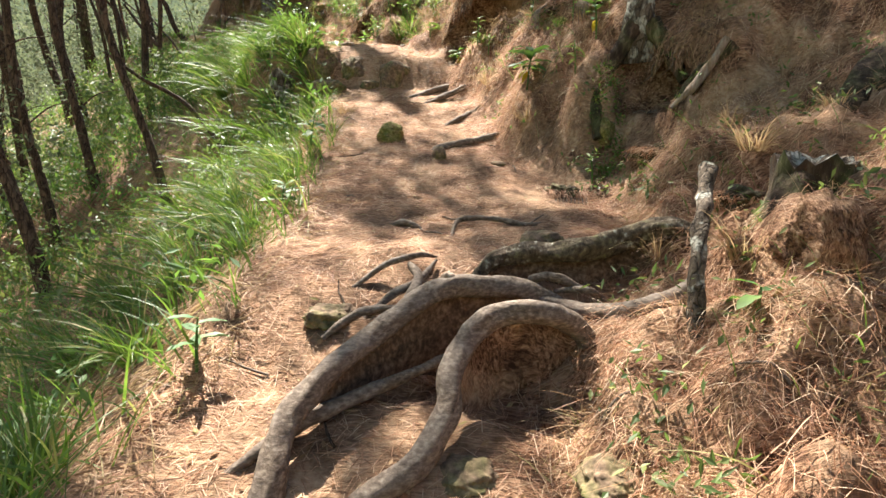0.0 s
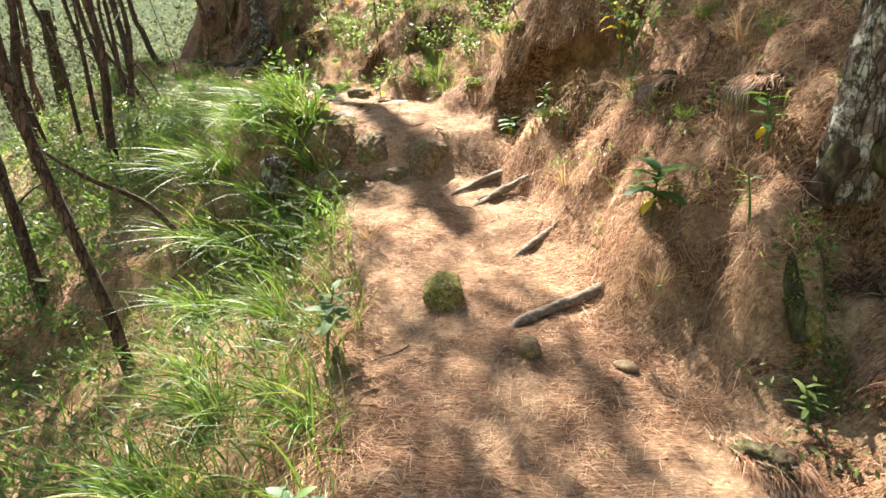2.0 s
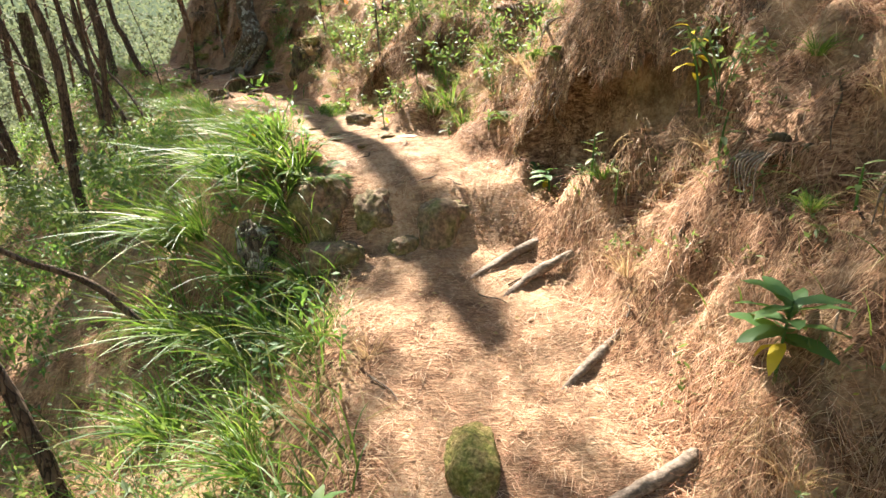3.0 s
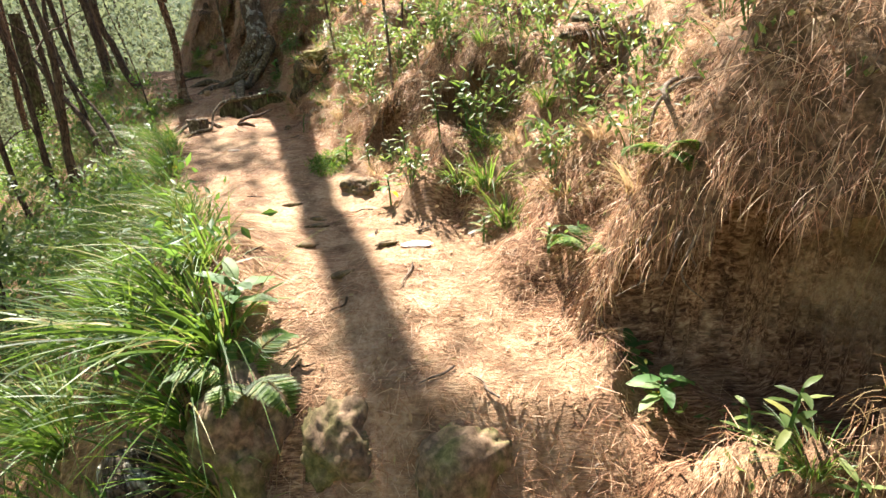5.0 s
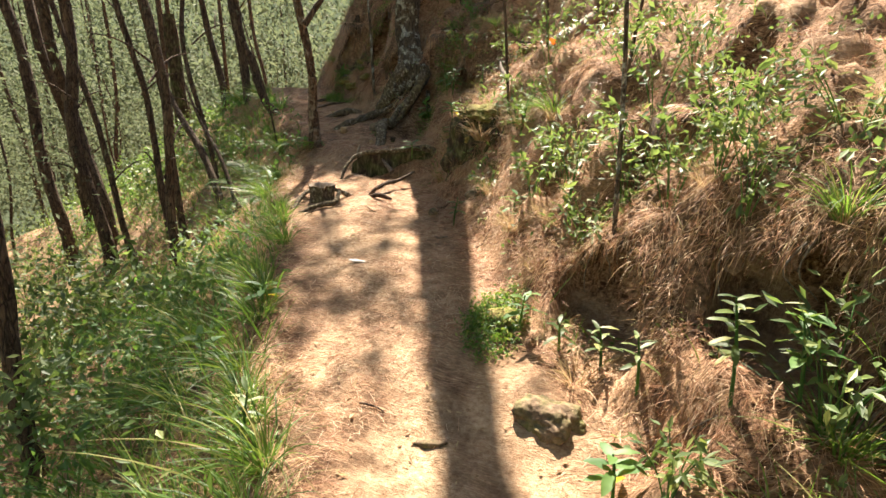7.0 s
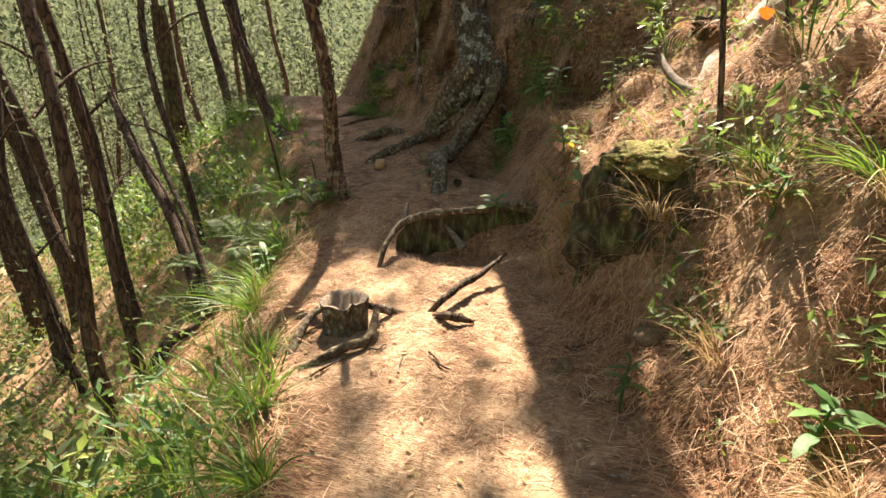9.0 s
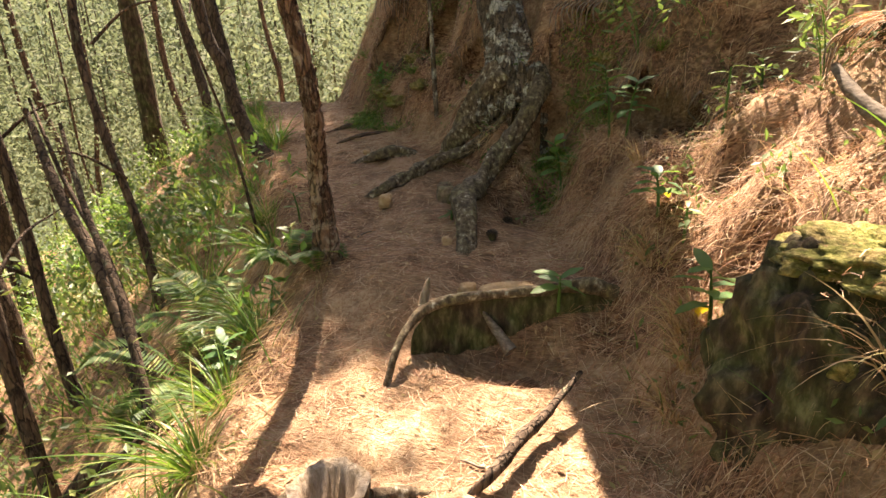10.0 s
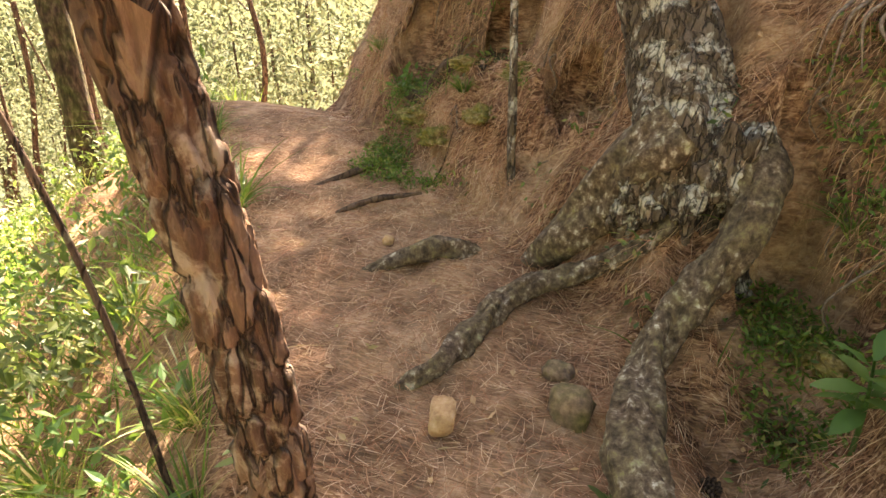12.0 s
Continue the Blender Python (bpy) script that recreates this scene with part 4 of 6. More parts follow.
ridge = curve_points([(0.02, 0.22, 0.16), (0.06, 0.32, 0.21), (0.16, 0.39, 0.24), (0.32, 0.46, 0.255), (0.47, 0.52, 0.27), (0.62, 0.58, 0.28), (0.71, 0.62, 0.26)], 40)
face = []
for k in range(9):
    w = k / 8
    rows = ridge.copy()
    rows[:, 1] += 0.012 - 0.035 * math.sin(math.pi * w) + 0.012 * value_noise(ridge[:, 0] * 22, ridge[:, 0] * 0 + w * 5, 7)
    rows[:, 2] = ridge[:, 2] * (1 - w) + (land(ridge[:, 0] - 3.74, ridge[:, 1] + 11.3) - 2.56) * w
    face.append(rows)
part("riser", mesh_of("riser", np.vstack(face), [(a * 40 + b, a * 40 + b + 1, a * 40 + b + 41, a * 40 + b + 40) for a in range(8) for b in range(39)], MAT_ROT), step, "dark earth face under the root")
part("spike", tube([(0.0, 0.36, 0.2), (0.01, 0.39, 0.28), (0.015, 0.4, 0.31)], [0.02, 0.014, 0.004], MAT_CUT, "spike", 8, 12, 0.2, 72), step, "short pale splinter")
root_thing("pointed splinter of root beside the step", [(-3.54, 11.8, 2.71), (-3.46, 11.74, 2.65), (-3.36, 11.68, 2.58)], [0.004, 0.016, 0.026], MAT_ROOT, seed=73)


def stump(label, at, radius, height, material, top, seed, hollow=True, name="tree_stump"):
    t = thing(name, label, "stump", at)
    seg, rings = 30, 9
    v, f = [], []
    for i in range(rings):
        u = i / (rings - 1)
        for j in range(seg):
            a = 2 * math.pi * j / seg
            n = noise.noise(Vector((math.cos(a) * 1.6 + seed, math.sin(a) * 1.6, u * 1.2)))
            rr = radius * (1.3 - 0.32 * smooth_step(np.array(u * 1.4)) + 0.22 * n + 0.05 * math.sin(a * 7 + seed))
            jag = 1 + ((0.09 if radius < 0.12 else 0.2) * noise.noise(Vector((math.cos(a) * 3, math.sin(a) * 3, seed))) if i >= rings - 2 else 0)
            v.append((rr * math.cos(a), rr * math.sin(a), -0.1 + (height + 0.1) * u * jag))
    for i in range(rings - 1):
        for j in range(seg):
            k = (j + 1) % seg
            f.append((i * seg + j, i * seg + k, (i + 1) * seg + k, (i + 1) * seg + j))
    part("body", mesh_of("body", v, f, material), t)
    rim = v[-seg:]
    w, g = [tuple(p) for p in rim], []
    for p in rim:
        w.append((p[0] * 0.72, p[1] * 0.72, p[2] - 0.008))
    for p in rim:
        w.append((p[0] * 0.6, p[1] * 0.6, p[2] - (0.9 * height if hollow else 0.004)))
    w.append((0, 0, height * (0.06 if hollow else 1.02)))
    for j in range(seg):
        k = (j + 1) % seg
        g += [(j, k, seg + k, seg + j), (seg + j, seg + k, 2 * seg + k, 2 * seg + j), (2 * seg + j, 2 * seg + k, 3 * seg)]
    part("top", mesh_of("top", w, g, top), t, "rough broken top")
    return t


s9 = stump("hollow cut stump with a bleached jagged rim at the path edge", (-3.62, 10.8, 2.46), 0.105, 0.14, MAT_BARK_ROOT, MAT_CUT, 2)
for i, line in enumerate(([(0.0, -0.36, -0.02), (0.12, -0.22, 0.03), (0.19, -0.12, 0.04), (0.14, 0.05, 0.1)], [(0.1, 0.05, 0.1), (0.14, 0.12, 0.06), (0.22, 0.2, 0.0)], [(-0.1, 0.06, 0.1), (-0.14, -0.1, 0.04), (-0.1, -0.3, -0.04)])):
    part("root", tube(line, [0.014, 0.019, 0.019, 0.014], MAT_BARK_ROOT, "root", 12, 40, 0.25, 90 + i), s9)
sr = stump("old grey stump with dark rotten sides in the bank", (1.36, 2.15, 1.0), 0.14, 0.22, MAT_ROT, MAT_BARK_GREY, 4, False)
for i, line in enumerate(([(0.1, 0.0, 0.18), (0.2, -0.1, 0.08), (0.26, -0.25, -0.05)], [(-0.08, -0.06, 0.16), (-0.15, -0.12, 0.05), (-0.2, -0.16, -0.1)])):
    part("root", tube(line, [0.06, 0.05, 0.03], MAT_ROT, "root", 12, 24, 0.3, 95 + i), sr, "dark rotten root")
mossy = thing("mossy_stump", "big rotten stump capped with pale moss in the bank", "stump", (-2.36, 11.32, 2.8))
part("body", lump("body", (0.29, 0.22, 0.46), MAT_ROT, 6, 6, 0.4), mossy)
part("moss_cap", lump("moss_cap", (0.24, 0.18, 0.07), MAT_MOSS, 7, 5, 0.6), mossy, "yellow-green moss cap", pose(0.02, 0.03, 0.41))
for x, y, sx, sz, k in ((-0.08, -0.15, 0.08, 0.07, 1),):
    part("moss_patch", lump("moss_patch", (sx * 0.7, 0.04, sz * 0.7), MAT_MOSS, k, 4, 0.7), mossy, "green moss patch", pose(x, y, 0.12 + 0.08 * k, 0, 0, 0))
lg = root_thing("bleached broken branch leaning over the mossy stump", [(-2.2, 11.75, 3.42), (-2.35, 11.85, 3.5), (-2.44, 12.0, 3.62)], [0.03, 0.026, 0.014], MAT_ROOT, "fallen_branch", "branch", 12, 30, 0.2, 98)
root_thing("pale fallen trunk resting up the sunlit bank", [(-2.3, 11.55, 3.2), (-2.2, 11.85, 3.5), (-2.02, 12.2, 3.75), (-1.7, 12.7, 4.05)], [0.04, 0.055, 0.06, 0.05], MAT_CUT, "fallen_log", "log", 16, 50, 0.3, 99)
root_thing("exposed pale root hanging out of the bank", [(0.3, 7.05, 3.0), (0.2, 6.95, 2.98), (0.16, 6.86, 2.94), (0.2, 6.8, 2.8), (0.16, 6.72, 2.62), (0.1, 6.66, 2.5)], [0.007, 0.009, 0.01, 0.009, 0.007, 0.004], MAT_ROOT, seed=100, sides=10)
root_thing("pale looped root in the bank", [(0.36, 6.98, 2.9), (0.3, 6.9, 2.98), (0.22, 6.88, 2.98), (0.15, 6.92, 2.9), (0.12, 6.9, 2.76)], [0.006, 0.008, 0.008, 0.007, 0.005], MAT_ROOT, seed=101, sides=8)
root_thing("dark rotten log half sunk in the shaded bank", [on_ground(1.42, 3.78, -0.06), on_ground(1.58, 3.74, -0.04), on_ground(1.74, 3.68, -0.06)], [0.03, 0.045, 0.05], MAT_ROT, "rotten_log", "log", 18, 50, 0.3, 102)
root_thing("grey splintered branch on the rotten log", [on_ground(1.4, 3.7, 0.03), on_ground(1.52, 3.66, 0.06), on_ground(1.68, 3.66, 0.08)], [0.012, 0.028, 0.02], MAT_CUT, "branch_piece", "branch", 10, 24, 0.25, 103)
root_thing("big leaning dark root in the shaded bank", [on_ground(1.8, 2.8, -0.05), on_ground(2.1, 3.02, -0.03), on_ground(2.6, 3.3, -0.05)], [0.04, 0.08, 0.1, 0.1], MAT_ROT, "tree_root", "root", 18, 40, 0.2, 104)

def fringe(parent, ln, n, seed, top=0.05, back=0.14):
    """Dry needles lying over a lip and hanging down its front."""
    rr = np.random.default_rng(seed)
    root = np.stack([rr.uniform(-ln, ln, n) * 0.95, rr.uniform(-back, 0.1, n), rr.uniform(0.4, 1.1, n) * top], 1)
    way = unit(np.stack([rr.normal(0, 0.35, n), rr.uniform(0.5, 1.0, n), rr.uniform(-0.2, 0.3, n)], 1))
    sag = np.stack([rr.normal(0, 0.1, n), np.full(n, -0.1), -rr.uniform(0.5, 1.1, n)], 1)
    v, f = blades(root, way, sag, rr.uniform(0.05, 0.17, n), rr.uniform(0.0015, 0.003, n), 4, 3.0)
    part("fringe", mesh_of("fringe", v, f, MAT_NEEDLE, False), parent, "hanging dry needles")


fringe(mossy, 0.2, 900, 77, 0.42, 0.2)

def turf_roof(cave, seed):
    """The overhanging bank over a hollow: a slab of earth and roots with litter hanging from its lip."""
    cx, cy, turn, a, b, v0, floor, thick = cave
    c, t = math.cos(radians(turn)), math.sin(radians(turn))
    us, vs = np.arange(-a * 1.15, a * 1.15, 0.025), np.arange(v0 - 0.1, b * 1.2, 0.025)
    U, V = np.meshgrid(us, vs)
    X, Y = cx + U * c - V * t, cy + U * t + V * c
    top = bank_top(X, Y)
    ok = roofed(cave, X, Y, top)
    under = top - thick * (0.75 + 0.5 * value_noise(X * 9, Y * 9, seed) + 0.25 * value_noise(X * 25, Y * 25, seed + 1))
    nu, nv = len(us), len(vs)
    n = nu * nv
    v = np.vstack([np.stack([X.ravel(), Y.ravel(), top.ravel() - 0.004], 1), np.stack([X.ravel(), Y.ravel(), under.ravel()], 1)])
    cell = ok[:-1, :-1] & ok[1:, :-1] & ok[:-1, 1:] & ok[1:, 1:]
    # keep the one largest connected slab
    best, seen = [], np.zeros(cell.shape, bool)
    for start in zip(*np.where(cell)):
        if seen[start]:
            continue
        seen[start] = True
        stack, found = [start], []
        while stack:
            j, i = stack.pop()
            found.append((j, i))
            for k, l in ((j + 1, i), (j - 1, i), (j, i + 1), (j, i - 1)):
                if 0 <= k < nv - 1 and 0 <= l < nu - 1 and cell[k, l] and not seen[k, l]:
                    seen[k, l] = True
                    stack.append((k, l))
        best = found if len(found) > len(best) else best
    cell = np.zeros(cell.shape, bool)
    for j, i in best:
        cell[j, i] = True
    f = []
    for j in range(nv - 1):
        for i in range(nu - 1):
            if not cell[j, i]:
                continue
            p, q, r, w = j * nu + i, j * nu + i + 1, (j + 1) * nu + i + 1, (j + 1) * nu + i
            f += [(p, q, r, w), (n + w, n + r, n + q, n + p)]
            for (k, l, m1, m2) in ((j - 1, i, p, q), (j, i + 1, q, r), (j + 1, i, r, w), (j, i - 1, w, p)):
                if not (0 <= k < nv - 1 and 0 <= l < nu - 1 and cell[k, l]):
                    f.append((m2, m1, n + m1, n + m2))
    if not f:
        return
    used = sorted({k for q in f for k in q})
    where = {k: i for i, k in enumerate(used)}
    v, f = v[used], [tuple(where[k] for k in q) for q in f]
    base = np.array([cx, cy, floor])
    roof = thing("turf_overhang", "overhanging turf and root mat above a dark hollow in the bank", "turf", tuple(base), "turf overhangs")
    part("mat", mesh_of("mat", v - base, f, MAT_TURF, False), roof)
    front = np.argmax(cell, 0)
    good = np.where(cell.any(0))[0]
    rr = np.random.default_rng(seed)
    for name, count, length, width, mat, label in (("fringe", 700, 0.1, 0.002, MAT_NEEDLE, "hanging red-brown needles"), ("straw", 260, 0.15, 0.0024, MAT_STRAW, "hanging dry straw")):
        m = int(count * a * 2)
        i = rr.choice(good, m)
        vv = vs[front[i]] + rr.uniform(-0.01, 0.09, m)
        uu = us[i] + rr.uniform(-0.02, 0.02, m)
        rx, ry = cx + uu * c - vv * t, cy + uu * t + vv * c
        root = np.stack([rx, ry, bank_top(rx, ry) + rr.uniform(-0.04, 0.02, m)], 1) - base
        out = np.array([t, -c, 0.0])
        way = unit(out[None, :] * rr.uniform(0.4, 1.0, m)[:, None] + rr.normal(0, 0.3, (m, 3)))
        sag = out[None, :] * -0.25 + np.stack([rr.normal(0, 0.12, m), rr.normal(0, 0.12, m), -rr.uniform(0.5, 1.3, m)], 1)
        bv, bf = blades(root, way, sag, rr.uniform(0.4, 1.2, m) * length, rr.uniform(0.7, 1.3, m) * width, 4, 3.0)
        part(name, mesh_of(name, bv, bf, mat, False), roof, label)
    for k in range(int(14 * a)):
        i = int(rr.choice(good))
        vv, uu = vs[front[i]] + 0.02, us[i]
        p = Vector((cx + uu * c - vv * t, cy + uu * t + vv * c, 0))
        p.z = float(bank_top(p.x, p.y)) - 0.05
        p = p - Vector(base)
        d = rr.uniform(0.1, 0.26)
        part("rootlet", tube([p, p + Vector((t * 0.05, -c * 0.05, -0.03)), p + Vector((t * 0.05 + rr.normal(0, 0.03), -c * 0.05, -d * 0.6)), p + Vector((t * 0.03 + rr.normal(0, 0.05), -c * 0.03, -d))], [0.006, 0.005, 0.004, 0.0015], MAT_ROOT, "rootlet", 5, 12, 0.2, k), roof)


for i, cave in enumerate(CAVES):
    turf_roof(cave, 500 + i * 3)

# overhanging turf lips above the hollows in the bank: x, y, z, length, turn
LIPS = [(-2.2, 12.25, 0.35), (-5.3, 14.85, 0.3), (-4.85, 14.6, 0.35), (1.75, 4.3, 0.3), (0.95, 5.3, 0.18), (-1.3, 12.6, 0.4), (-2.9, 13.6, 0.4),
        (1.2, 4.75, 0.16), (1.3, 3.6, 0.25), (0.75, 3.6, 0.2), (-3.4, 13.5, 0.3), (-4.1, 14.3, 0.3), (0.1, 8.2, 0.3), (-0.9, 9.8, 0.3), (1.35, 2.6, 0.25)]
for i, (x, y, ln) in enumerate(LIPS):
    ln *= 0.6
    gx, gy = (float(g) for g in slope_of(np.array([x]), np.array([y])))
    turn = math.degrees(math.atan2(-gy, -gx)) - 90
    z = float(land(x, y)) + 0.02
    lip = thing("turf_lip", "overhanging mat of roots and dry needles above a dark hollow", "turf", (x, y, z), "turf lips", turn)
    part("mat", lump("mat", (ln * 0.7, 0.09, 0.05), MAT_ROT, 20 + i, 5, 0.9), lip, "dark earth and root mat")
    fringe(lip, ln, 600, 40 + i, 0.04, 0.16)
    for k in range(9):
        u = -0.8 + 1.6 * k / 8
        d = 0.12 + 0.1 * ((k * 7 + i) % 5) / 5
        part("rootlet", tube([(u * ln, 0.13, 0.0), (u * ln + 0.02, 0.19, -0.05), (u * ln + 0.03 * math.sin(k), 0.2, -d)], [0.006, 0.005, 0.002], MAT_ROOT, "rootlet", 5, 10, 0.1, k), lip)

# roots crossing the dark bank past the bend
for i, (x, y, dx, dy) in enumerate(((-4.5, 14.75, 0.35, -0.2), (-5.0, 14.95, 0.4, -0.1), (-5.5, 15.05, 0.3, -0.25), (-4.1, 14.5, 0.3, -0.25), (-3.6, 14.2, 0.25, -0.3), (-4.75, 15.2, 0.4, -0.2))):
    line = [on_ground(x + dx * k / 4, y + dy * k / 4 + 0.03 * math.sin(k * 2.1 + i), (-0.04, 0.04, 0.07, 0.05, -0.05)[k]) for k in range(5)]
    root_thing("dark crooked root hanging in the shaded bank", line, [0.02, 0.03, 0.028, 0.022, 0.01], MAT_BARK, sides=12, count=50, lumps=0.3, seed=400 + i, group="shaded bank roots")

# moss cushions on the shaded bank past the bend
for i, (x, y, s) in enumerate(((-5.26, 14.42, 0.1), (-5.05, 14.24, 0.11), (-4.8, 14.16, 0.1), (-4.67, 14.31, 0.09), (-4.98, 14.42, 0.08), (-5.5, 14.45, 0.09), (-3.45, 13.2, 0.08), (-3.3, 13.35, 0.07))):
    c = thing("moss_cushion", "soft green moss cushion on the shaded bank", "moss", on_ground(x, y, 0.0), "moss cushions", i * 50)
    part("cushion", lump("cushion", (s, s * 0.8, s * 0.45), MAT_MOSS, 300 + i, 5, 0.6), c)

# stones: x, y, sizes, sunk, material, boxy, label
STONES = [
    (-0.43, 4.72, 0.11, 0.19, 0.12, 0.06, MAT_MOSS, 0.26, "rounded mossy rock standing in the middle of the trail"),
    (-0.53, 6.4, 0.23, 0.15, 0.24, 0.29, MAT_ROCK, 0.3, "large dark mossy boulder forming the trail step"),
    (-1.0, 6.47, 0.19, 0.14, 0.18, 0.24, MAT_ROCK, 0.1, "mossy boulder bedded in the trail step"), (-1.36, 6.42, 0.2, 0.16, 0.28, 0.17, MAT_ROCK, 0.2, "mossy boulder at the outer end of the trail step"),
    (-1.2, 6.16, 0.2, 0.13, 0.14, 0.08, MAT_ROCK, 0.3, "angular mossy rock below the step"), (-0.78, 6.24, 0.12, 0.08, 0.06, 0.05, MAT_ROCK, 0.4, "small mossy rock at the foot of the step"),
    (-0.04, 4.2, 0.06, 0.05, 0.07, 0.01, MAT_ROCK, 0.3, "small brown stone on the trail"), (0.38, 4.12, 0.055, 0.04, 0.02, 0.0, MAT_ROCK, 0.3, "flat brown chip on the litter"),
    (-0.44, 2.16, 0.1, 0.07, 0.045, 0.014, MAT_ROCK, 0.2, "dark rock edge beside the roots"), (0.46, 2.68, 0.12, 0.1, 0.07, 0.03, MAT_ROCK, 0.2, "low mossy knob in the trail"),
    (-4.43, 12.74, 0.06, 0.042, 0.042, -0.008, MAT_STONE, 0.9, "tan brick-shaped stone lying on the path"), (-4.1, 12.9, 0.07, 0.06, 0.07, 0.03, MAT_ROCK, 0.3, "mossy stone beside the winding root"),
    (-3.46, 11.95, 0.13, 0.07, 0.025, 0.006, MAT_STONE, 0.4, "flat tan rock behind the root step"), (-3.62, 11.9, 0.05, 0.04, 0.045, 0.01, MAT_STONE, 0.4, "small pale stone behind the root step"),
    (-3.88, 12.33, 0.035, 0.03, 0.035, 0.012, MAT_STONE, 0.3, "ochre stone by the root's foot"), (-4.16, 13.02, 0.05, 0.04, 0.04, 0.015, MAT_ROCK, 0.3, "small mossy stone on the bank"),
    (-1.5, 7.06, 0.028, 0.024, 0.024, 0.004, MAT_ROCK, 0.2, "dark pebble at the grass edge"), (-1.38, 8.66, 0.11, 0.14, 0.08, 0.07, MAT_ROCK, 0.1, "tan mossy rock half sunk beside the trail"), (-1.72, 9.3, 0.1, 0.1, 0.07, 0.04, MAT_MOSS, 0.0, "yellow mossy hump beside the trail"),
    (-2.33, 10.85, 0.06, 0.05, 0.05, 0.02, MAT_ROCK, 0.3, "pale stone on the sunlit bank"), (-2.2, 10.95, 0.05, 0.04, 0.04, 0.01, MAT_ROCK, 0.3, "pale stone on the sunlit bank"), (-2.62, 10.78, 0.035, 0.04, 0.04, 0.01, MAT_ROCK, 0.5, "small pale stone on the bank"),
    (-1.75, 6.35, 0.13, 0.12, 0.2, 0.02, MAT_BARK_GREY, 0.3, "grey weathered rock among the grass"), (0.08, 1.42, 0.1, 0.08, 0.05, 0.045, MAT_ROCK, 0.0, "crumbling earth-coloured rock by the roots"),
    (0.47, 1.36, 0.11, 0.09, 0.06, 0.055, MAT_ROCK, 0.0, "crumbling mossy rock in the bank"), (1.16, 1.74, 0.13, 0.11, 0.15, 0.13, MAT_GROUND, 0.1, "orange earth hump in the bank"),
    (1.08, 3.96, 0.05, 0.07, 0.1, 0.04, MAT_MOSS, 0.1, "yellow-green moss below the pale trunk"), (0.42, 1.75, 0.1, 0.06, 0.06, 0.03, MAT_GROUND, 0.3, "orange clod under the looping root"), (-3.3, 11.6, 0.1, 0.07, 0.04, 0.03, MAT_GROUND, 0.5, "orange earth clod below the step"),
    (-5.0, 13.55, 0.03, 0.025, 0.02, 0.0, MAT_STONE, 0.3, "small pebble on the path"),
]
for i, (x, y, a, b, c, sunk, m, boxy, label) in enumerate(STONES):
    o = new("rock" if max(a, b, c) > 0.07 else "stone", lump("rock", (a, b, c), m, i + 2, 5 if max(a, b) > 0.09 else 3, 0.2 if boxy > 0.25 else 0.3, None, boxy))
    o.matrix_basis = pose(x, y, float(land(x, y)) + c * 0.5 - sunk, 0, 0, (i * 47) % 180)
    tagged(o, label, "moss" if m is MAT_MOSS and "rock" not in label else "rock")
chip = thing("bark_chip", "white flake of bark lying on the sunny trail", "bark chip", on_ground(-0.84, 7.55, 0.012))
part("flake", lump("flake", (0.075, 0.05, 0.008), MAT_PAPER, 3, 3, 0.4), chip)
chip = thing("bark_chip", "pale dry leaf lying on the sunny trail", "leaf", on_ground(-2.75, 9.7, 0.012))
part("flake", lump("flake", (0.06, 0.02, 0.006), MAT_PAPER, 5, 3, 0.4), chip)
for i, (x, y, a) in enumerate(((-1.0, 7.55, 30), (-1.5, 7.99, 10), (-1.55, 8.15, -10), (-1.15, 7.2, 40), (-1.45, 7.6, 0), (-1.8, 8.4, 20))):
    chip = thing("bark_chip", "dark flat bark chip on the trail", "bark chip", on_ground(x, y, 0.008), "dark bark chips", a)
    part("flake", lump("flake", (0.06, 0.02, 0.014), MAT_ROCK, 30 + i, 3, 0.5), chip)
    chip.scale = (1, 1, 1)

# pine cone on the litter
cone = thing("pine_cone", "dark open pine cone on the needle litter", "pine cone", on_ground(-3.67, 12.42, 0.02))
part("core", lump("core", (0.02, 0.02, 0.025), MAT_ROT, 1, 3, 0.1), cone)
scale_mesh = lump("scale", (0.011, 0.008, 0.003), MAT_BARK, 2, 1, 0.1)
for k in range(44):
    a, u = k * 2.4, k / 43
    part("scale", scale_mesh, cone, "", pose(0, 0, -0.018 + 0.045 * u, 0, -25, math.degrees(a)) @ pose(0.028 * math.sin(0.5 + 2.3 * u), 0, 0))
cone2 = copy_thing(cone, pose(*on_ground(-3.72, 12.86, 0.02), 60, 0, 40))

# fallen twigs
r_twig = random.Random(12)
for i in range(64):
    y = r_twig.uniform(1.0, 14.5)
    xl, xr = (float(e) for e in edges(y))
    x = r_twig.uniform(xl, xr + 1.0)
    a, ln = r_twig.uniform(0, 6.28), r_twig.uniform(0.06, 0.22)
    t = thing("twig", "thin dry twig lying on the needle litter", "twig", on_ground(x, y, 0.008), "fallen twigs")
    pts = []
    for k in range(4):
        dx, dy = math.cos(a) * ln * k / 3 + r_twig.uniform(-0.012, 0.012), math.sin(a) * ln * k / 3 + r_twig.uniform(-0.012, 0.012)
        pts.append((dx, dy, float(land(x + dx, y + dy)) - float(land(x, y)) + 0.003))
    part("stick", tube(pts, [0.005, 0.0045, 0.004, 0.002], MAT_ROOT if i % 3 else MAT_BARK, "stick", 6, 12, 0.25, i), t)

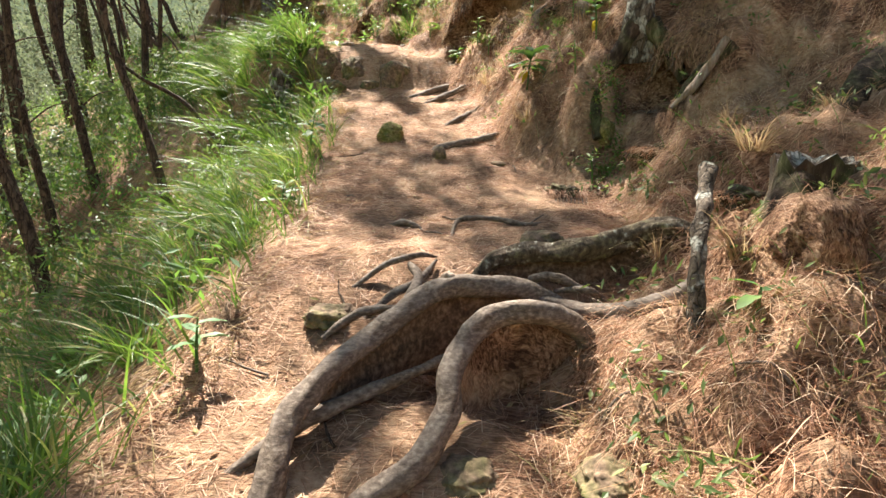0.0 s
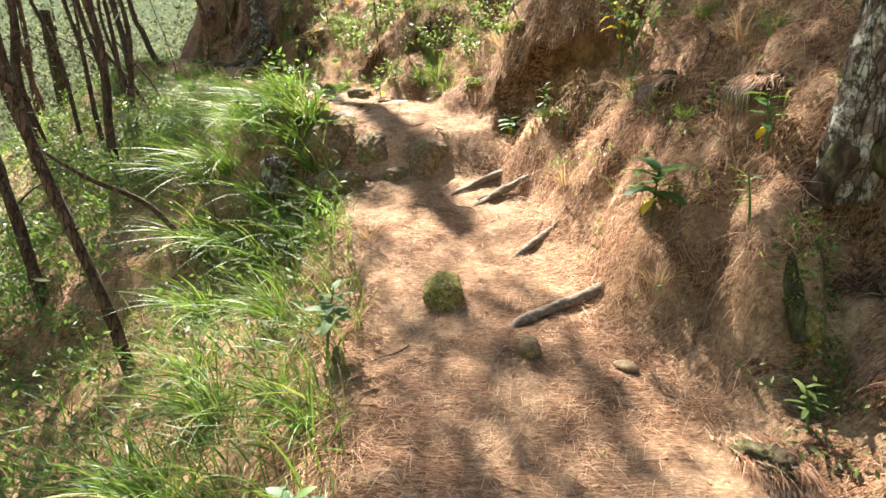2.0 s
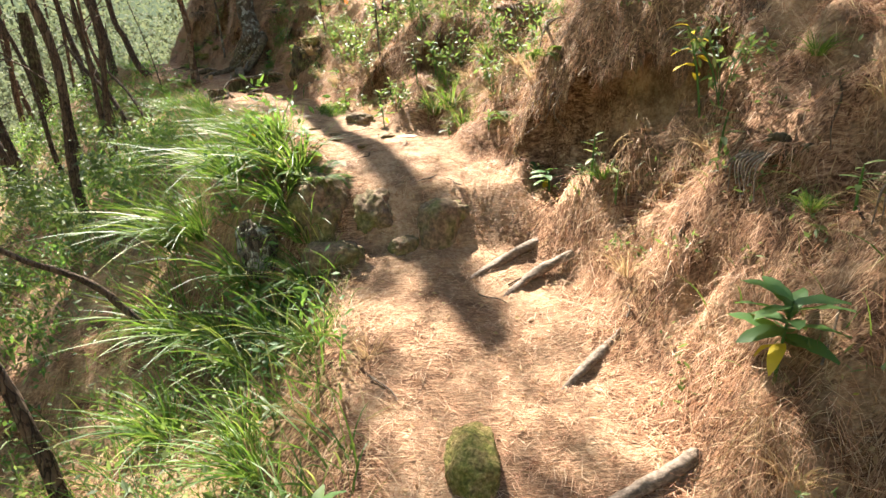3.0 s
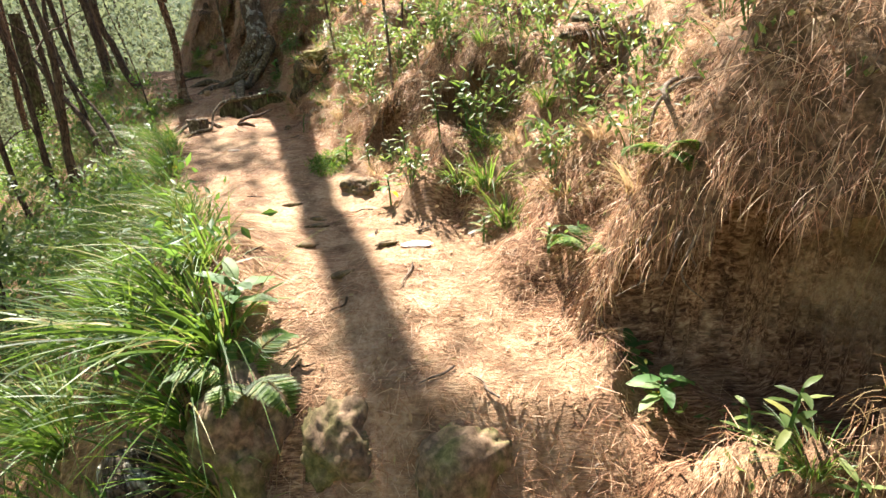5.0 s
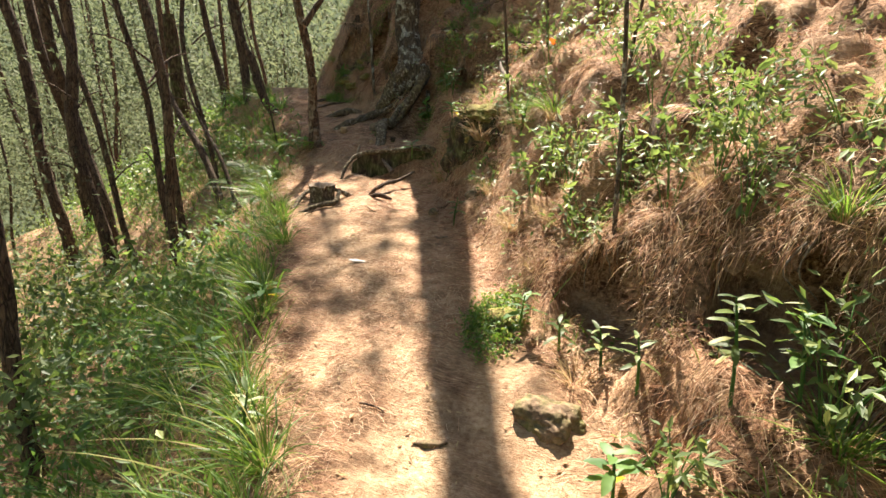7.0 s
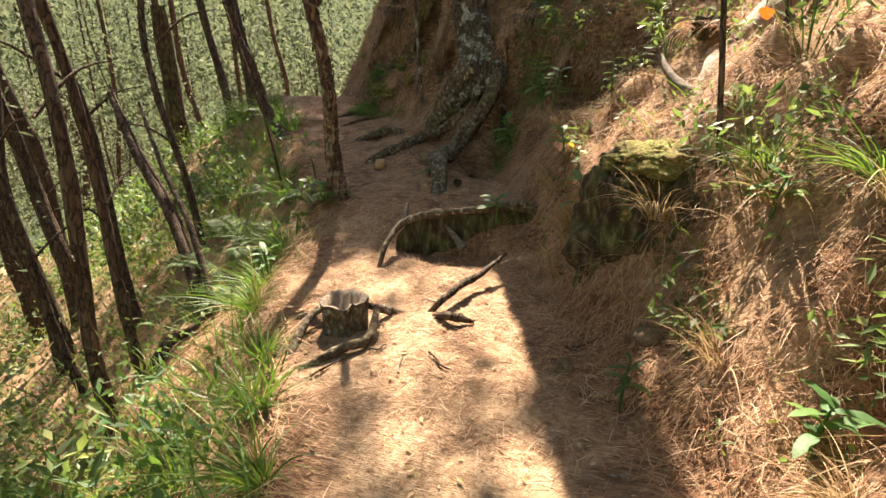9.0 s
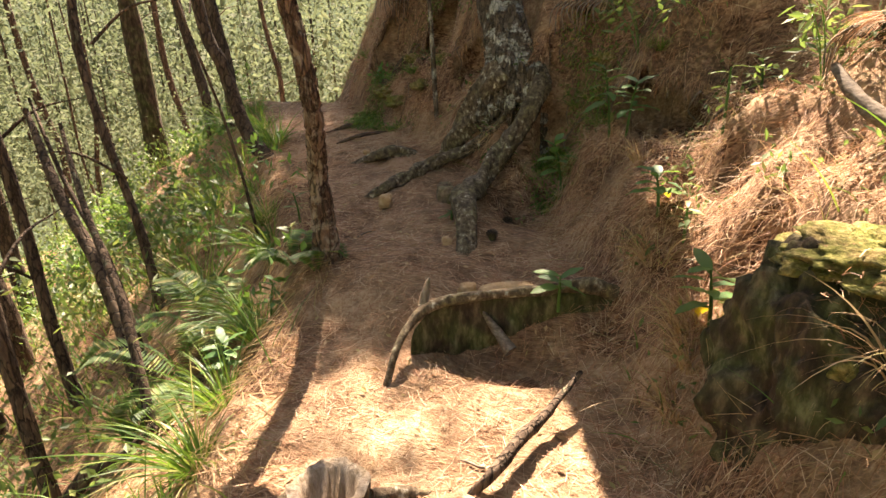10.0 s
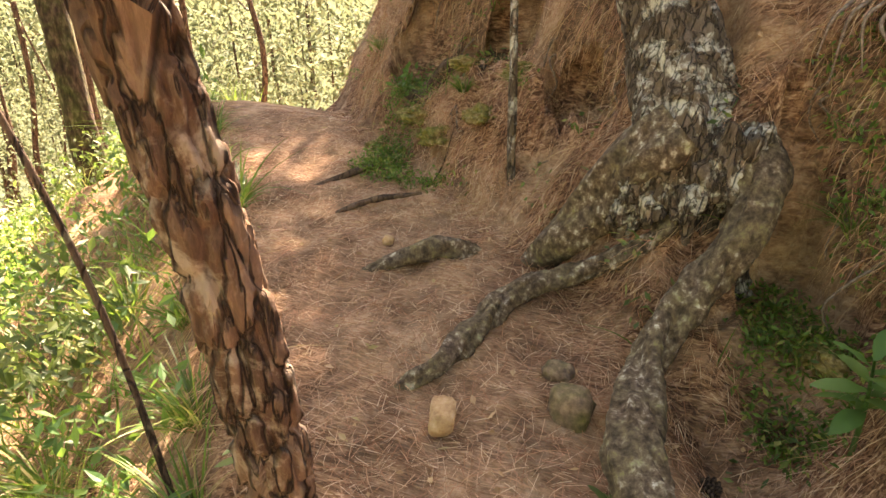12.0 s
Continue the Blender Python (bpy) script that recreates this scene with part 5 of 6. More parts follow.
# plants
def leaf_mesh(name, length, width, material, droop=0.25, fold=0.18, seg=7):
    v, f = [], []
    for i in range(seg + 1):
        u = i / seg
        w = 0.5 * width * math.sin(math.pi * min(1, u * 0.93 + 0.05)) ** 0.8
        z = length * (0.18 * u - droop * u * u)
        ripple = 0.05 * width * math.sin(u * 14)
        v += [(-w, u * length, z + fold * w + ripple), (0, u * length, z), (w, u * length, z + fold * w - ripple)]
    for i in range(seg):
        a = i * 3
        f += [(a, a + 1, a + 4, a + 3), (a + 1, a + 2, a + 5, a + 4)]
    return mesh_of(name, v, f, material)


LEAF_BIG = leaf_mesh("leaf", 0.24, 0.088, MAT_LEAF)
LEAF_MID = leaf_mesh("leaf", 0.14, 0.052, MAT_LEAF)
LEAF_SLIM = leaf_mesh("leaf", 0.10, 0.026, MAT_SHRUB)
LEAF_DEAD = leaf_mesh("leaf", 0.14, 0.05, MAT_YELLOW, 0.6)


def broad_plant(label, at, height, leaf, count, lean=(0.0, 0.0), dead=0, seed=0, group=""):
    rr = random.Random(seed)
    p = thing("broadleaf_plant", label, "plant", at, group)
    part("stem", tube([(0, 0, -0.06), (lean[0] * 0.4, lean[1] * 0.4, height * 0.5), (lean[0], lean[1], height)], [0.007, 0.006, 0.003], MAT_LEAF, "stem", 6, 10, 0.05, seed), p)
    for k in range(count):
        u = 0.45 + 0.55 * k / max(1, count - 1)
        me = LEAF_DEAD if k < dead else leaf
        tilt = rr.uniform(-18, 14) + 40 * (u - 0.55)
        part("leaf", me, p, "yellowed leaf" if k < dead else "", pose(lean[0] * u, lean[1] * u, height * u, 0, 0, k * 137.5 + rr.uniform(-25, 25)) @ pose(0, 0, 0, tilt, rr.uniform(-15, 15), 0) @ Matrix.Scale(rr.uniform(0.8, 1.1) * (1.15 - 0.4 * u), 4))
    return p


def fern(label, at, length, count, seed, group="ferns"):
    rr = random.Random(seed)
    p = thing("fern", label, "fern", at, group)
    n = 16
    rach = curve_points([(0, 0, 0), (0, length * 0.4, length * 0.35), (0, length * 0.8, length * 0.35), (0, length, length * 0.15)], n)
    c, w, L = [], [], []
    for i in range(2, n):
        for s in (-1, 1):
            for q in range(3):
                c.append(rach[i] + (rach[i] - rach[i - 1]) * q / 3)
                w.append((s, 0.45, -0.1))
                L.append(0.34 * length * math.sin(math.pi * (i / n) ** 0.7) * 0.9 + 0.01)
    c, w, L = np.array(c), unit(np.array(w)), np.array(L)
    v, f = leaves(c, w, np.tile([[0.0, 0.0, 1.0]], (len(c), 1)), L, np.full(len(c), 0.016))
    me = mesh_of("frond", v, f, MAT_GRASS, False)
    for k in range(count):
        part("frond", me, p, "", pose(0, 0, 0, rr.uniform(-15, 20), 0, k * 360 / count + rr.uniform(-30, 30)) @ Matrix.Scale(rr.uniform(0.7, 1.05), 4))
    return p


def shrub(label, at, size, count, seed, material=MAT_SHRUB, group="", length=0.06, width=0.022):
    """A loose small-leaved bush: crooked stems with leaves along them."""
    rr = np.random.default_rng(seed)
    p = thing("shrub", label, "shrub", at, group)
    n = 6
    cs, ws = [], []
    for k in range(n):
        a = 2 * math.pi * k / n + rr.uniform(-0.4, 0.4)
        e = np.array([math.cos(a) * size[0] * rr.uniform(0.4, 1), math.sin(a) * size[0] * rr.uniform(0.4, 1), size[1] * rr.uniform(0.6, 1.05)])
        line = curve_points([(0, 0, -0.05), tuple(e * [0.35, 0.35, 0.5]), tuple(e * [0.8, 0.8, 0.9]), tuple(e)], 14)
        part("stem", tube([tuple(q) for q in line[::4]], [0.003, 0.0025, 0.0012], MAT_LEAF, "stem", 5, 10, 0.05, k), p)
        m = count // n
        i = rr.integers(4, 14, m)
        cs.append(line[i] + rr.normal(size=(m, 3)) * 0.04 * size[0] / 0.3)
        ws.append(unit(rr.normal(size=(m, 3)) + np.array([math.cos(a), math.sin(a), -0.1])))
    c, w = np.vstack(cs), np.vstack(ws)
    v, f = leaves(c, w, unit(rr.normal(size=c.shape) * 0.5 + [0, 0, 1]), rr.uniform(0.6, 1.3, len(c)) * length, rr.uniform(0.7, 1.2, len(c)) * width)
    part("foliage", mesh_of("foliage", v, f, material, False), p)
    return p


broad_plant("broad-leaved green plant with a yellow lower leaf on the bank", on_ground(0.62, 4.62), 0.3, LEAF_BIG, 17, (0.03, 0.0), 2, 1)
broad_plant("young broad-leaved plant at the litter's grass edge", on_ground(-0.86, 1.88), 0.2, LEAF_MID, 7, (0.02, 0), 0, 2)
broad_plant("broad-leaved plant sprouting at the grassy trail edge", on_ground(-0.95, 3.35), 0.16, LEAF_MID, 12, (0.02, 0), 0, 3)
broad_plant("broad pale-leaved plant at the grassy trail edge", on_ground(-1.5, 6.78), 0.2, LEAF_BIG, 9, (0.04, 0.0), 0, 4)
broad_plant("leggy green weed at the trail edge", on_ground(-0.98, 4.22), 0.34, LEAF_MID, 16, (0.05, 0.02), 0, 5)
broad_plant("serrated green plant rooted over the bank hollow", on_ground(0.5, 6.55, 0.25), 0.2, LEAF_BIG, 8, (-0.05, 0), 0, 6)
broad_plant("small seedling on the root step", (-3.22, 11.84, 2.76), 0.09, LEAF_MID, 7, (0, 0), 0, 7)
broad_plant("tall leafy plant with glossy leaves on the sunny bank", on_ground(-0.78, 8.45), 0.36, LEAF_SLIM, 20, (-0.05, 0), 0, 8)
broad_plant("leafy plant on the sunny bank", on_ground(-0.8, 8.72), 0.26, LEAF_SLIM, 14, (0, 0), 0, 9)
broad_plant("leafy plant on the sunny bank", on_ground(-0.6, 8.42), 0.3, LEAF_MID, 8, (-0.05, 0), 0, 10)
broad_plant("leafy plant above the winding root", on_ground(-3.42, 12.92), 0.3, LEAF_MID, 14, (-0.05, -0.05), 0, 11)
broad_plant("leafy plant above the winding root", on_ground(-3.18, 12.78), 0.3, LEAF_MID, 12, (-0.05, 0), 0, 12)
broad_plant("small green seedling in the litter", on_ground(-3.95, 12.58), 0.05, LEAF_SLIM, 6, (0, 0), 0, 13)
broad_plant("small green seedling in the litter", on_ground(0.93, 1.62), 0.07, LEAF_MID, 4, (0, 0), 0, 14)
broad_plant("yellow-leaved sprig on the upper bank", on_ground(0.8, 5.85), 0.42, LEAF_DEAD, 7, (-0.1, 0), 7, 15)
WEEDS = [(-3.0, 9.05), (-2.5, 8.2), (-2.75, 8.3), (-3.1, 8.7), (-3.4, 9.3), (-2.4, 7.7), (-1.95, 7.2), (-4.55, 11.75), (-4.75, 12.2), (-4.6, 11.5), (-4.8, 12.4), (-1.35, 5.2), (-1.5, 5.6), (-1.2, 4.6), (-1.7, 6.1),
         (-1.62, 9.25), (-1.4, 9.1), (-1.05, 8.75), (-1.1, 8.3), (-0.5, 7.7), (-1.5, 9.9), (-1.9, 10.3), (-0.2, 7.2), (-1.2, 9.0), (-2.9, 12.1), (-2.7, 12.4), (-2.4, 10.6), (-2.0, 10.9), (0.3, 6.05), (-2.55, 12.7),
         (0.15, 6.5), (0.3, 6.2), (0.4, 5.9), (0.05, 6.75), (0.75, 5.5), (1.0, 4.9), (1.1, 4.5), (0.9, 4.2), (0.45, 7.1), (-3.1, 12.7), (-3.3, 13.1), (-2.8, 12.0), (-2.7, 11.6), (0.95, 3.7), (1.1, 3.1)]
for i, (x, y) in enumerate(WEEDS):
    broad_plant("leafy weed growing in the litter and grass", on_ground(x, y), 0.12 + 0.014 * (i * 7 % 11), (LEAF_MID, LEAF_SLIM, LEAF_SLIM)[i % 3], 8 + i % 5, (0.03 * math.sin(i), 0.03 * math.cos(i)), 1 if i % 6 == 0 else 0, 30 + i, "leafy weeds")
for i, (x, y, s) in enumerate(((-0.05, 7.05, 0.2), (0.15, 6.78, 0.16), (-1.35, 6.5, 0.3), (-1.55, 6.25, 0.26), (-4.95, 11.6, 0.5), (-5.1, 11.9, 0.42), (-4.55, 12.0, 0.3), (-0.95, 9.7, 0.25))):
    fern("green fern arching over the slope" if s > 0.25 else "small pale fern on the bank", on_ground(x, y), s, 6, i)
SHRUBS = [(-1.2, 9.75, 0.3, 0.55, 240), (-1.0, 9.35, 0.3, 0.5, 240), (-1.6, 10.4, 0.3, 0.45, 220), (-2.05, 11.05, 0.3, 0.4, 200), (-1.1, 10.1, 0.35, 0.5, 240), (-0.55, 8.35, 0.3, 0.4, 200), (0.0, 7.9, 0.35, 0.5, 240), (0.3, 7.7, 0.3, 0.5, 200),
          (0.85, 5.75, 0.25, 0.4, 160), (-0.3, 8.6, 0.3, 0.5, 200), (-0.75, 9.0, 0.25, 0.35, 160), (-1.9, 11.4, 0.3, 0.5, 180), (-2.4, 12.3, 0.25, 0.3, 140), (-3.1, 13.1, 0.3, 0.3, 140), (-0.9, 10.5, 0.4, 0.5, 220), (-1.5, 12.0, 0.4, 0.4, 180),
          (-1.35, 9.55, 0.22, 0.4, 160), (-1.5, 10.0, 0.25, 0.35, 160), (-0.85, 9.15, 0.25, 0.4, 180), (-0.7, 9.6, 0.3, 0.45, 200), (-0.4, 9.2, 0.3, 0.4, 160), (-1.3, 10.8, 0.3, 0.4, 160), (-0.15, 7.55, 0.2, 0.3, 140), (0.15, 7.25, 0.2, 0.3, 120), (0.45, 6.95, 0.25, 0.35, 140),
          (0.6, 7.6, 0.35, 0.5, 200), (-0.1, 8.3, 0.3, 0.45, 180), (0.75, 6.1, 0.2, 0.3, 110), (-2.2, 10.75, 0.15, 0.25, 90), (-1.75, 10.1, 0.2, 0.25, 110), (-0.95, 8.2, 0.15, 0.25, 90)]
for i, (x, y, a, h, n) in enumerate(SHRUBS):
    shrub("loose small-leaved shrub growing on the bank", on_ground(x, y), (a, h), n, 100 + i, group="bank shrubs")
for i, (x, y, a, h, n) in enumerate(((-4.6, 14.95, 0.25, 0.3, 160), (-4.15, 14.75, 0.22, 0.25, 140), (-5.1, 15.2, 0.3, 0.35, 180), (-3.6, 14.45, 0.25, 0.3, 140), (-5.6, 15.3, 0.3, 0.35, 180), (-3.2, 14.1, 0.22, 0.25, 120), (-5.35, 14.62, 0.16, 0.18, 90), (-3.15, 13.55, 0.2, 0.22, 110))):
    shrub("low dark undergrowth on the shaded bank", on_ground(x, y), (a, h), n, 180 + i, MAT_LEAF, "shaded bank undergrowth")
SLOPE_SHRUBS = [(-3.6, 7.6, 0.5, 0.6), (-4.8, 8.8, 0.6, 0.7), (-5.6, 9.8, 0.6, 0.7), (-4.3, 9.6, 0.5, 0.6), (-6.2, 10.4, 0.7, 0.8), (-5.2, 8.0, 0.6, 0.7), (-3.9, 8.6, 0.5, 0.5), (-6.6, 9.2, 0.7, 0.9), (-5.0, 6.9, 0.6, 0.6), (-4.4, 5.8, 0.5, 0.5), (-7.2, 12.6, 0.6, 0.8), (-6.4, 12.9, 0.5, 0.6)]
for i, (x, y, a, h) in enumerate(SLOPE_SHRUBS):
    shrub("leafy green undergrowth bush on the outer slope", on_ground(x, y), (a, h), 420, 140 + i, MAT_SHRUB, "slope bushes", 0.09, 0.035)
orange = thing("orange_leaf", "single bright orange leaf on the bank", "leaf", on_ground(-1.98, 12.1, 0.16))
part("blade", leaf_mesh("blade", 0.09, 0.07, MAT_ORANGE), orange, "", pose(0, 0, 0, 40, 0, 160))


def tussock_mesh(seed, n, length, width, material, lean):
    rr = np.random.default_rng(seed)
    a = rr.uniform(0, 2 * math.pi, n)
    out = rr.uniform(0.12, 0.75, n)
    root = np.stack([np.cos(a) * 0.07 * rr.uniform(0, 1, n), np.sin(a) * 0.07 * rr.uniform(0, 1, n), np.full(n, -0.03)], 1)
    way = unit(np.stack([np.cos(a) * out + lean, np.sin(a) * out, np.ones(n)], 1))
    sag = np.stack([np.cos(a) * 0.45 * out + lean * 0.5, np.sin(a) * 0.45 * out, -rr.uniform(0.3, 0.95, n)], 1)
    v, f = blades(root, way, sag, rr.uniform(0.5, 1.1, n) * length, rr.uniform(0.6, 1.2, n) * width, 7)
    return mesh_of("tuft", v, f, material, False)


TUFTS = [tussock_mesh(1, 130, 0.62, 0.011, MAT_GRASS, -0.25), tussock_mesh(2, 150, 0.48, 0.009, MAT_GRASS, -0.15), tussock_mesh(3, 90, 0.75, 0.012, MAT_GRASS, -0.3), tussock_mesh(4, 90, 0.4, 0.006, MAT_STRAW, 0.0)]
SKIRT = tussock_mesh(5, 34, 0.36, 0.007, MAT_STRAW, -0.1)
TUSSOCKS = [  # x, y, kind, size
    (-1.42, 6.35, 0, 0.75), (-1.6, 6.5, 2, 0.7), (-1.35, 6.1, 1, 0.8), (-1.7, 5.85, 0, 0.8), (-1.95, 6.1, 0, 0.85), (-2.2, 6.6, 0, 0.85), (-1.75, 6.9, 0, 0.8), (-2.4, 7.6, 0, 0.9), (-1.9, 7.3, 1, 0.9), (-2.15, 7.05, 0, 0.9), (-1.55, 5.3, 1, 0.8), (-1.25, 4.3, 1, 0.7), (-1.6, 4.4, 0, 0.8), (-2.0, 4.2, 0, 0.9), (-1.85, 3.3, 0, 0.9), (-2.3, 8.05, 0, 0.8), (-2.65, 8.4, 1, 0.8),
    (-1.05, 3.0, 1, 0.8), (-1.2, 3.5, 0, 0.85), (-1.0, 3.9, 1, 0.7), (-1.4, 3.0, 1, 0.9), (-1.6, 3.8, 0, 0.9), (-1.3, 2.3, 1, 0.8), (-1.25, 1.55, 0, 0.8), (-1.15, 1.2, 2, 0.75), (-1.5, 1.75, 1, 0.9), (-1.7, 2.6, 1, 0.9), (-1.45, 1.0, 0, 0.9),
    (-1.15, 4.7, 1, 0.6), (-1.4, 5.0, 0, 0.7), (-1.2, 5.5, 1, 0.7), (-1.5, 5.9, 0, 0.8), (-1.9, 4.9, 1, 0.9), (-2.1, 5.6, 0, 0.9), (-1.8, 6.3, 0, 0.9), (-1.55, 6.7, 0, 0.95), (-2.0, 6.8, 2, 0.85), (-2.3, 6.3, 0, 1.0), (-2.5, 6.9, 0, 1.0), (-1.75, 7.1, 0, 0.9),
    (-2.05, 7.45, 0, 0.9), (-2.35, 7.3, 1, 1.0), (-2.2, 7.8, 0, 0.8), (-2.6, 7.9, 0, 0.95), (-2.5, 8.25, 1, 0.8), (-2.8, 8.6, 0, 0.8), (-2.95, 8.95, 1, 0.8), (-3.1, 9.2, 0, 0.75), (-3.35, 9.5, 1, 0.85), (-3.4, 9.9, 0, 0.7), (-3.65, 10.2, 1, 0.8), (-3.85, 10.5, 1, 0.7),
    (-3.2, 8.6, 0, 1.0), (-3.6, 9.2, 0, 1.0), (-3.0, 7.6, 2, 0.9), (-4.0, 10.1, 0, 0.95), (-4.2, 10.9, 0, 0.8), (-4.45, 11.3, 0, 0.8), (-4.6, 11.7, 2, 0.7), (-4.8, 11.9, 0, 0.8), (-4.95, 12.3, 0, 0.8), (-5.2, 12.6, 1, 0.9), (-5.4, 12.2, 0, 1.0), (-5.0, 11.3, 1, 0.9),
    (-5.6, 13.0, 1, 0.8), (-5.85, 13.6, 0, 0.9), (-6.2, 13.9, 0, 0.9), (-6.6, 14.3, 1, 1.0), (-6.2, 13.2, 0, 1.0), (-7.2, 14.6, 0, 1.1), (-5.9, 12.5, 1, 1.0),
    (-0.46, 7.95, 1, 1.1), (-0.62, 8.15, 1, 1.0), (-0.36, 7.72, 1, 0.95), (-0.5, 8.35, 1, 0.9), (-0.15, 8.1, 0, 0.6), (1.1, 4.75, 1, 0.45), (-0.5, 8.75, 0, 0.6), (-0.35, 8.5, 2, 0.6), (-1.75, 10.75, 2, 0.6), (-2.0, 11.15, 2, 0.55), (-2.9, 13.6, 2, 0.5), (-2.5, 13.0, 2, 0.5), (-2.3, 12.6, 2, 0.5),
    (-5.2, 14.55, 1, 0.5), (-4.95, 14.3, 1, 0.45), (-3.45, 13.35, 1, 0.4), (-3.0, 12.5, 3, 0.7), (-2.1, 10.6, 3, 0.9), (0.9, 2.35, 3, 0.8), (1.05, 1.95, 3, 0.9), (0.6, 4.4, 3, 0.8), (0.1, 6.9, 3, 0.9), (-0.1, 7.4, 3, 0.9), (-1.3, 8.9, 3, 0.8), (-1.0, 4.4, 3, 0.9), (-1.1, 5.0, 3, 0.8), (-0.9, 5.3, 3, 0.7),
]
TUSSOCKS += [(0.35, 6.0, 1, 0.45), (0.7, 6.9, 1, 0.5), (-3.25, 13.0, 1, 0.45), (-3.0, 13.0, 1, 0.4), (0.9, 5.0, 1, 0.4), (-4.4, 14.85, 1, 0.5), (-4.9, 15.05, 1, 0.5), (-3.9, 14.55, 1, 0.45), (-5.5, 14.75, 1, 0.5), (-3.4, 14.2, 1, 0.45), (-5.0, 14.7, 3, 0.6), (-4.2, 14.4, 3, 0.6)]
TUSSOCKS += [(-3.3, 13.7, 1, 0.5), (-3.0, 13.35, 1, 0.55), (-2.75, 13.1, 2, 0.45), (-3.55, 14.05, 1, 0.5), (-2.9, 13.9, 1, 0.5), (-4.35, 14.6, 1, 0.4), (-4.75, 14.85, 1, 0.45), (-5.35, 15.0, 1, 0.5), (-3.2, 13.15, 1, 0.4), (-5.75, 15.0, 1, 0.5), (-5.15, 14.3, 1, 0.4), (-4.65, 14.15, 1, 0.35), (1.35, 5.0, 1, 0.6), (1.5, 5.3, 1, 0.6), (1.2, 5.6, 1, 0.5), (-3.0, 12.75, 3, 0.8), (-2.7, 12.5, 1, 0.5)]
r_tuft = random.Random(9)
for i in range(34):
    y = r_tuft.uniform(6.6, 12.2) if i < 26 else r_tuft.uniform(2.6, 6.4)
    TUSSOCKS.append((float(edges(y)[1]) + r_tuft.uniform(0.15, 1.5), y, 3, r_tuft.uniform(0.6, 1.05)))
protos = {}
for i, (x, y, kind, size) in enumerate(TUSSOCKS):
    m = pose(*on_ground(x, y), 0, 0, ((i * 71) % 100 - 50) if x < -0.8 else 180 + (i * 71) % 120)
    if kind in protos:
        t = copy_thing(protos[kind], m)
    else:
        t = thing("grass_tussock", "dry straw-coloured grass tussock" if kind == 3 else "arching tussock of long green grass", "grass", (0, 0, 0), "grass tussocks")
        part("tuft", TUFTS[kind], t)
        if kind < 3:
            part("dead_skirt", SKIRT, t, "dry straw blades round the foot")
        t.matrix_basis = m
        protos[kind] = t
    s = size * ((1.45 if 5.7 < y < 6.95 else 1.3 if y < 5.7 else 0.95) if x < -0.8 and kind < 3 else 1.0)
    t.scale = (s, s, s)

# litter, grass and far woods that nobody could count
def litter(name, label, count, box, length, width, material, accept, lift=0.006, hang=0.0, category="litter"):
    x = RNG.uniform(box[0], box[1], count * 4)
    y = RNG.uniform(box[2], box[3], count * 4)
    ok = accept(x, y)
    x, y = x[ok][:count], y[ok][:count]
    n = len(x)
    z = land(x, y)
    gx, gy = slope_of(x, y)
    a = RNG.uniform(0, 2 * math.pi, n)
    d = np.stack([np.cos(a), np.sin(a)], 1)
    fall = -np.stack([gx, gy], 1)
    steep = np.linalg.norm(fall, axis=1)
    k = np.clip(steep * hang, 0, 4)[:, None]
    d = d + fall / (steep[:, None] + 1e-6) * k
    d /= np.linalg.norm(d, axis=1)[:, None]
    way = np.stack([d[:, 0], d[:, 1], d[:, 0] * gx + d[:, 1] * gy], 1)
    nrm = unit(np.stack([-gx, -gy, np.ones(n)], 1))
    way = unit(unit(way) + nrm * RNG.uniform(-0.02, 0.22, n)[:, None])
    root = np.stack([x, y, z], 1) + nrm * RNG.uniform(0.0, lift, n)[:, None]
    side = np.cross(nrm, way)
    sag = side * RNG.normal(0, 0.12, n)[:, None] - nrm * 0.10
    v, f = blades(root, way, sag, RNG.uniform(0.5, 1.2, n) * length, RNG.uniform(0.7, 1.4, n) * width, 2, 3.0)
    return tagged(new(name, mesh_of(name, v, f, material, False)), label, category, kind="stuff")


def on_trail(x, y):
    xl, xr = edges(y)
    bare = value_noise(x * 1.7, y * 1.7, 21) + 0.6 * value_noise(x * 4, y * 4, 22)
    return (x > xl - 0.15) & (x < xr + 0.3) & (bare > -0.35 + RNG.uniform(-0.5, 0.3, len(x)) - 0.25 * (np.abs(y - 12.5) < 2) + 0.35 * (np.abs(y - 8.8) < 1.9))


def on_bank(x, y):
    xl, xr = edges(y)
    g = value_noise(x * 2.1, y * 2.1, 51) + 0.7 * value_noise(x * 5.5, y * 5.5, 52)
    return (x > xr - 0.1) & (x < xr + 3.6) & ~(hollow(x, y) & (RNG.uniform(0, 1, len(x)) < 0.85)) & (g > RNG.uniform(-0.9, 0.5, len(x))) & (RNG.uniform(0, 1, len(x)) < np.exp(-(x - xr) / 2.2))


def on_slope(x, y):
    xl, xr = edges(y)
    return (x < xl + 0.05) & (x > xl - 3.2) & (RNG.uniform(0, 1, len(x)) < np.exp((x - xl) / 1.5))


litter("pine_needles", "fallen red-brown pine needles on the trail", 100000, (-6.5, 1.6, 0.6, 14.8), 0.085, 0.0017, MAT_NEEDLE, on_trail)
litter("bank_needles", "matted red-brown needles draped over the bank", 185000, (-7.5, 5.0, 0.6, 16.5), 0.10, 0.002, MAT_NEEDLE, on_bank, 0.03, 0.35)
litter("bank_straw", "dry straw hanging down the bank", 15000, (-7.5, 5.0, 0.6, 16.5), 0.16, 0.0024, MAT_STRAW, on_bank, 0.04, 0.6)
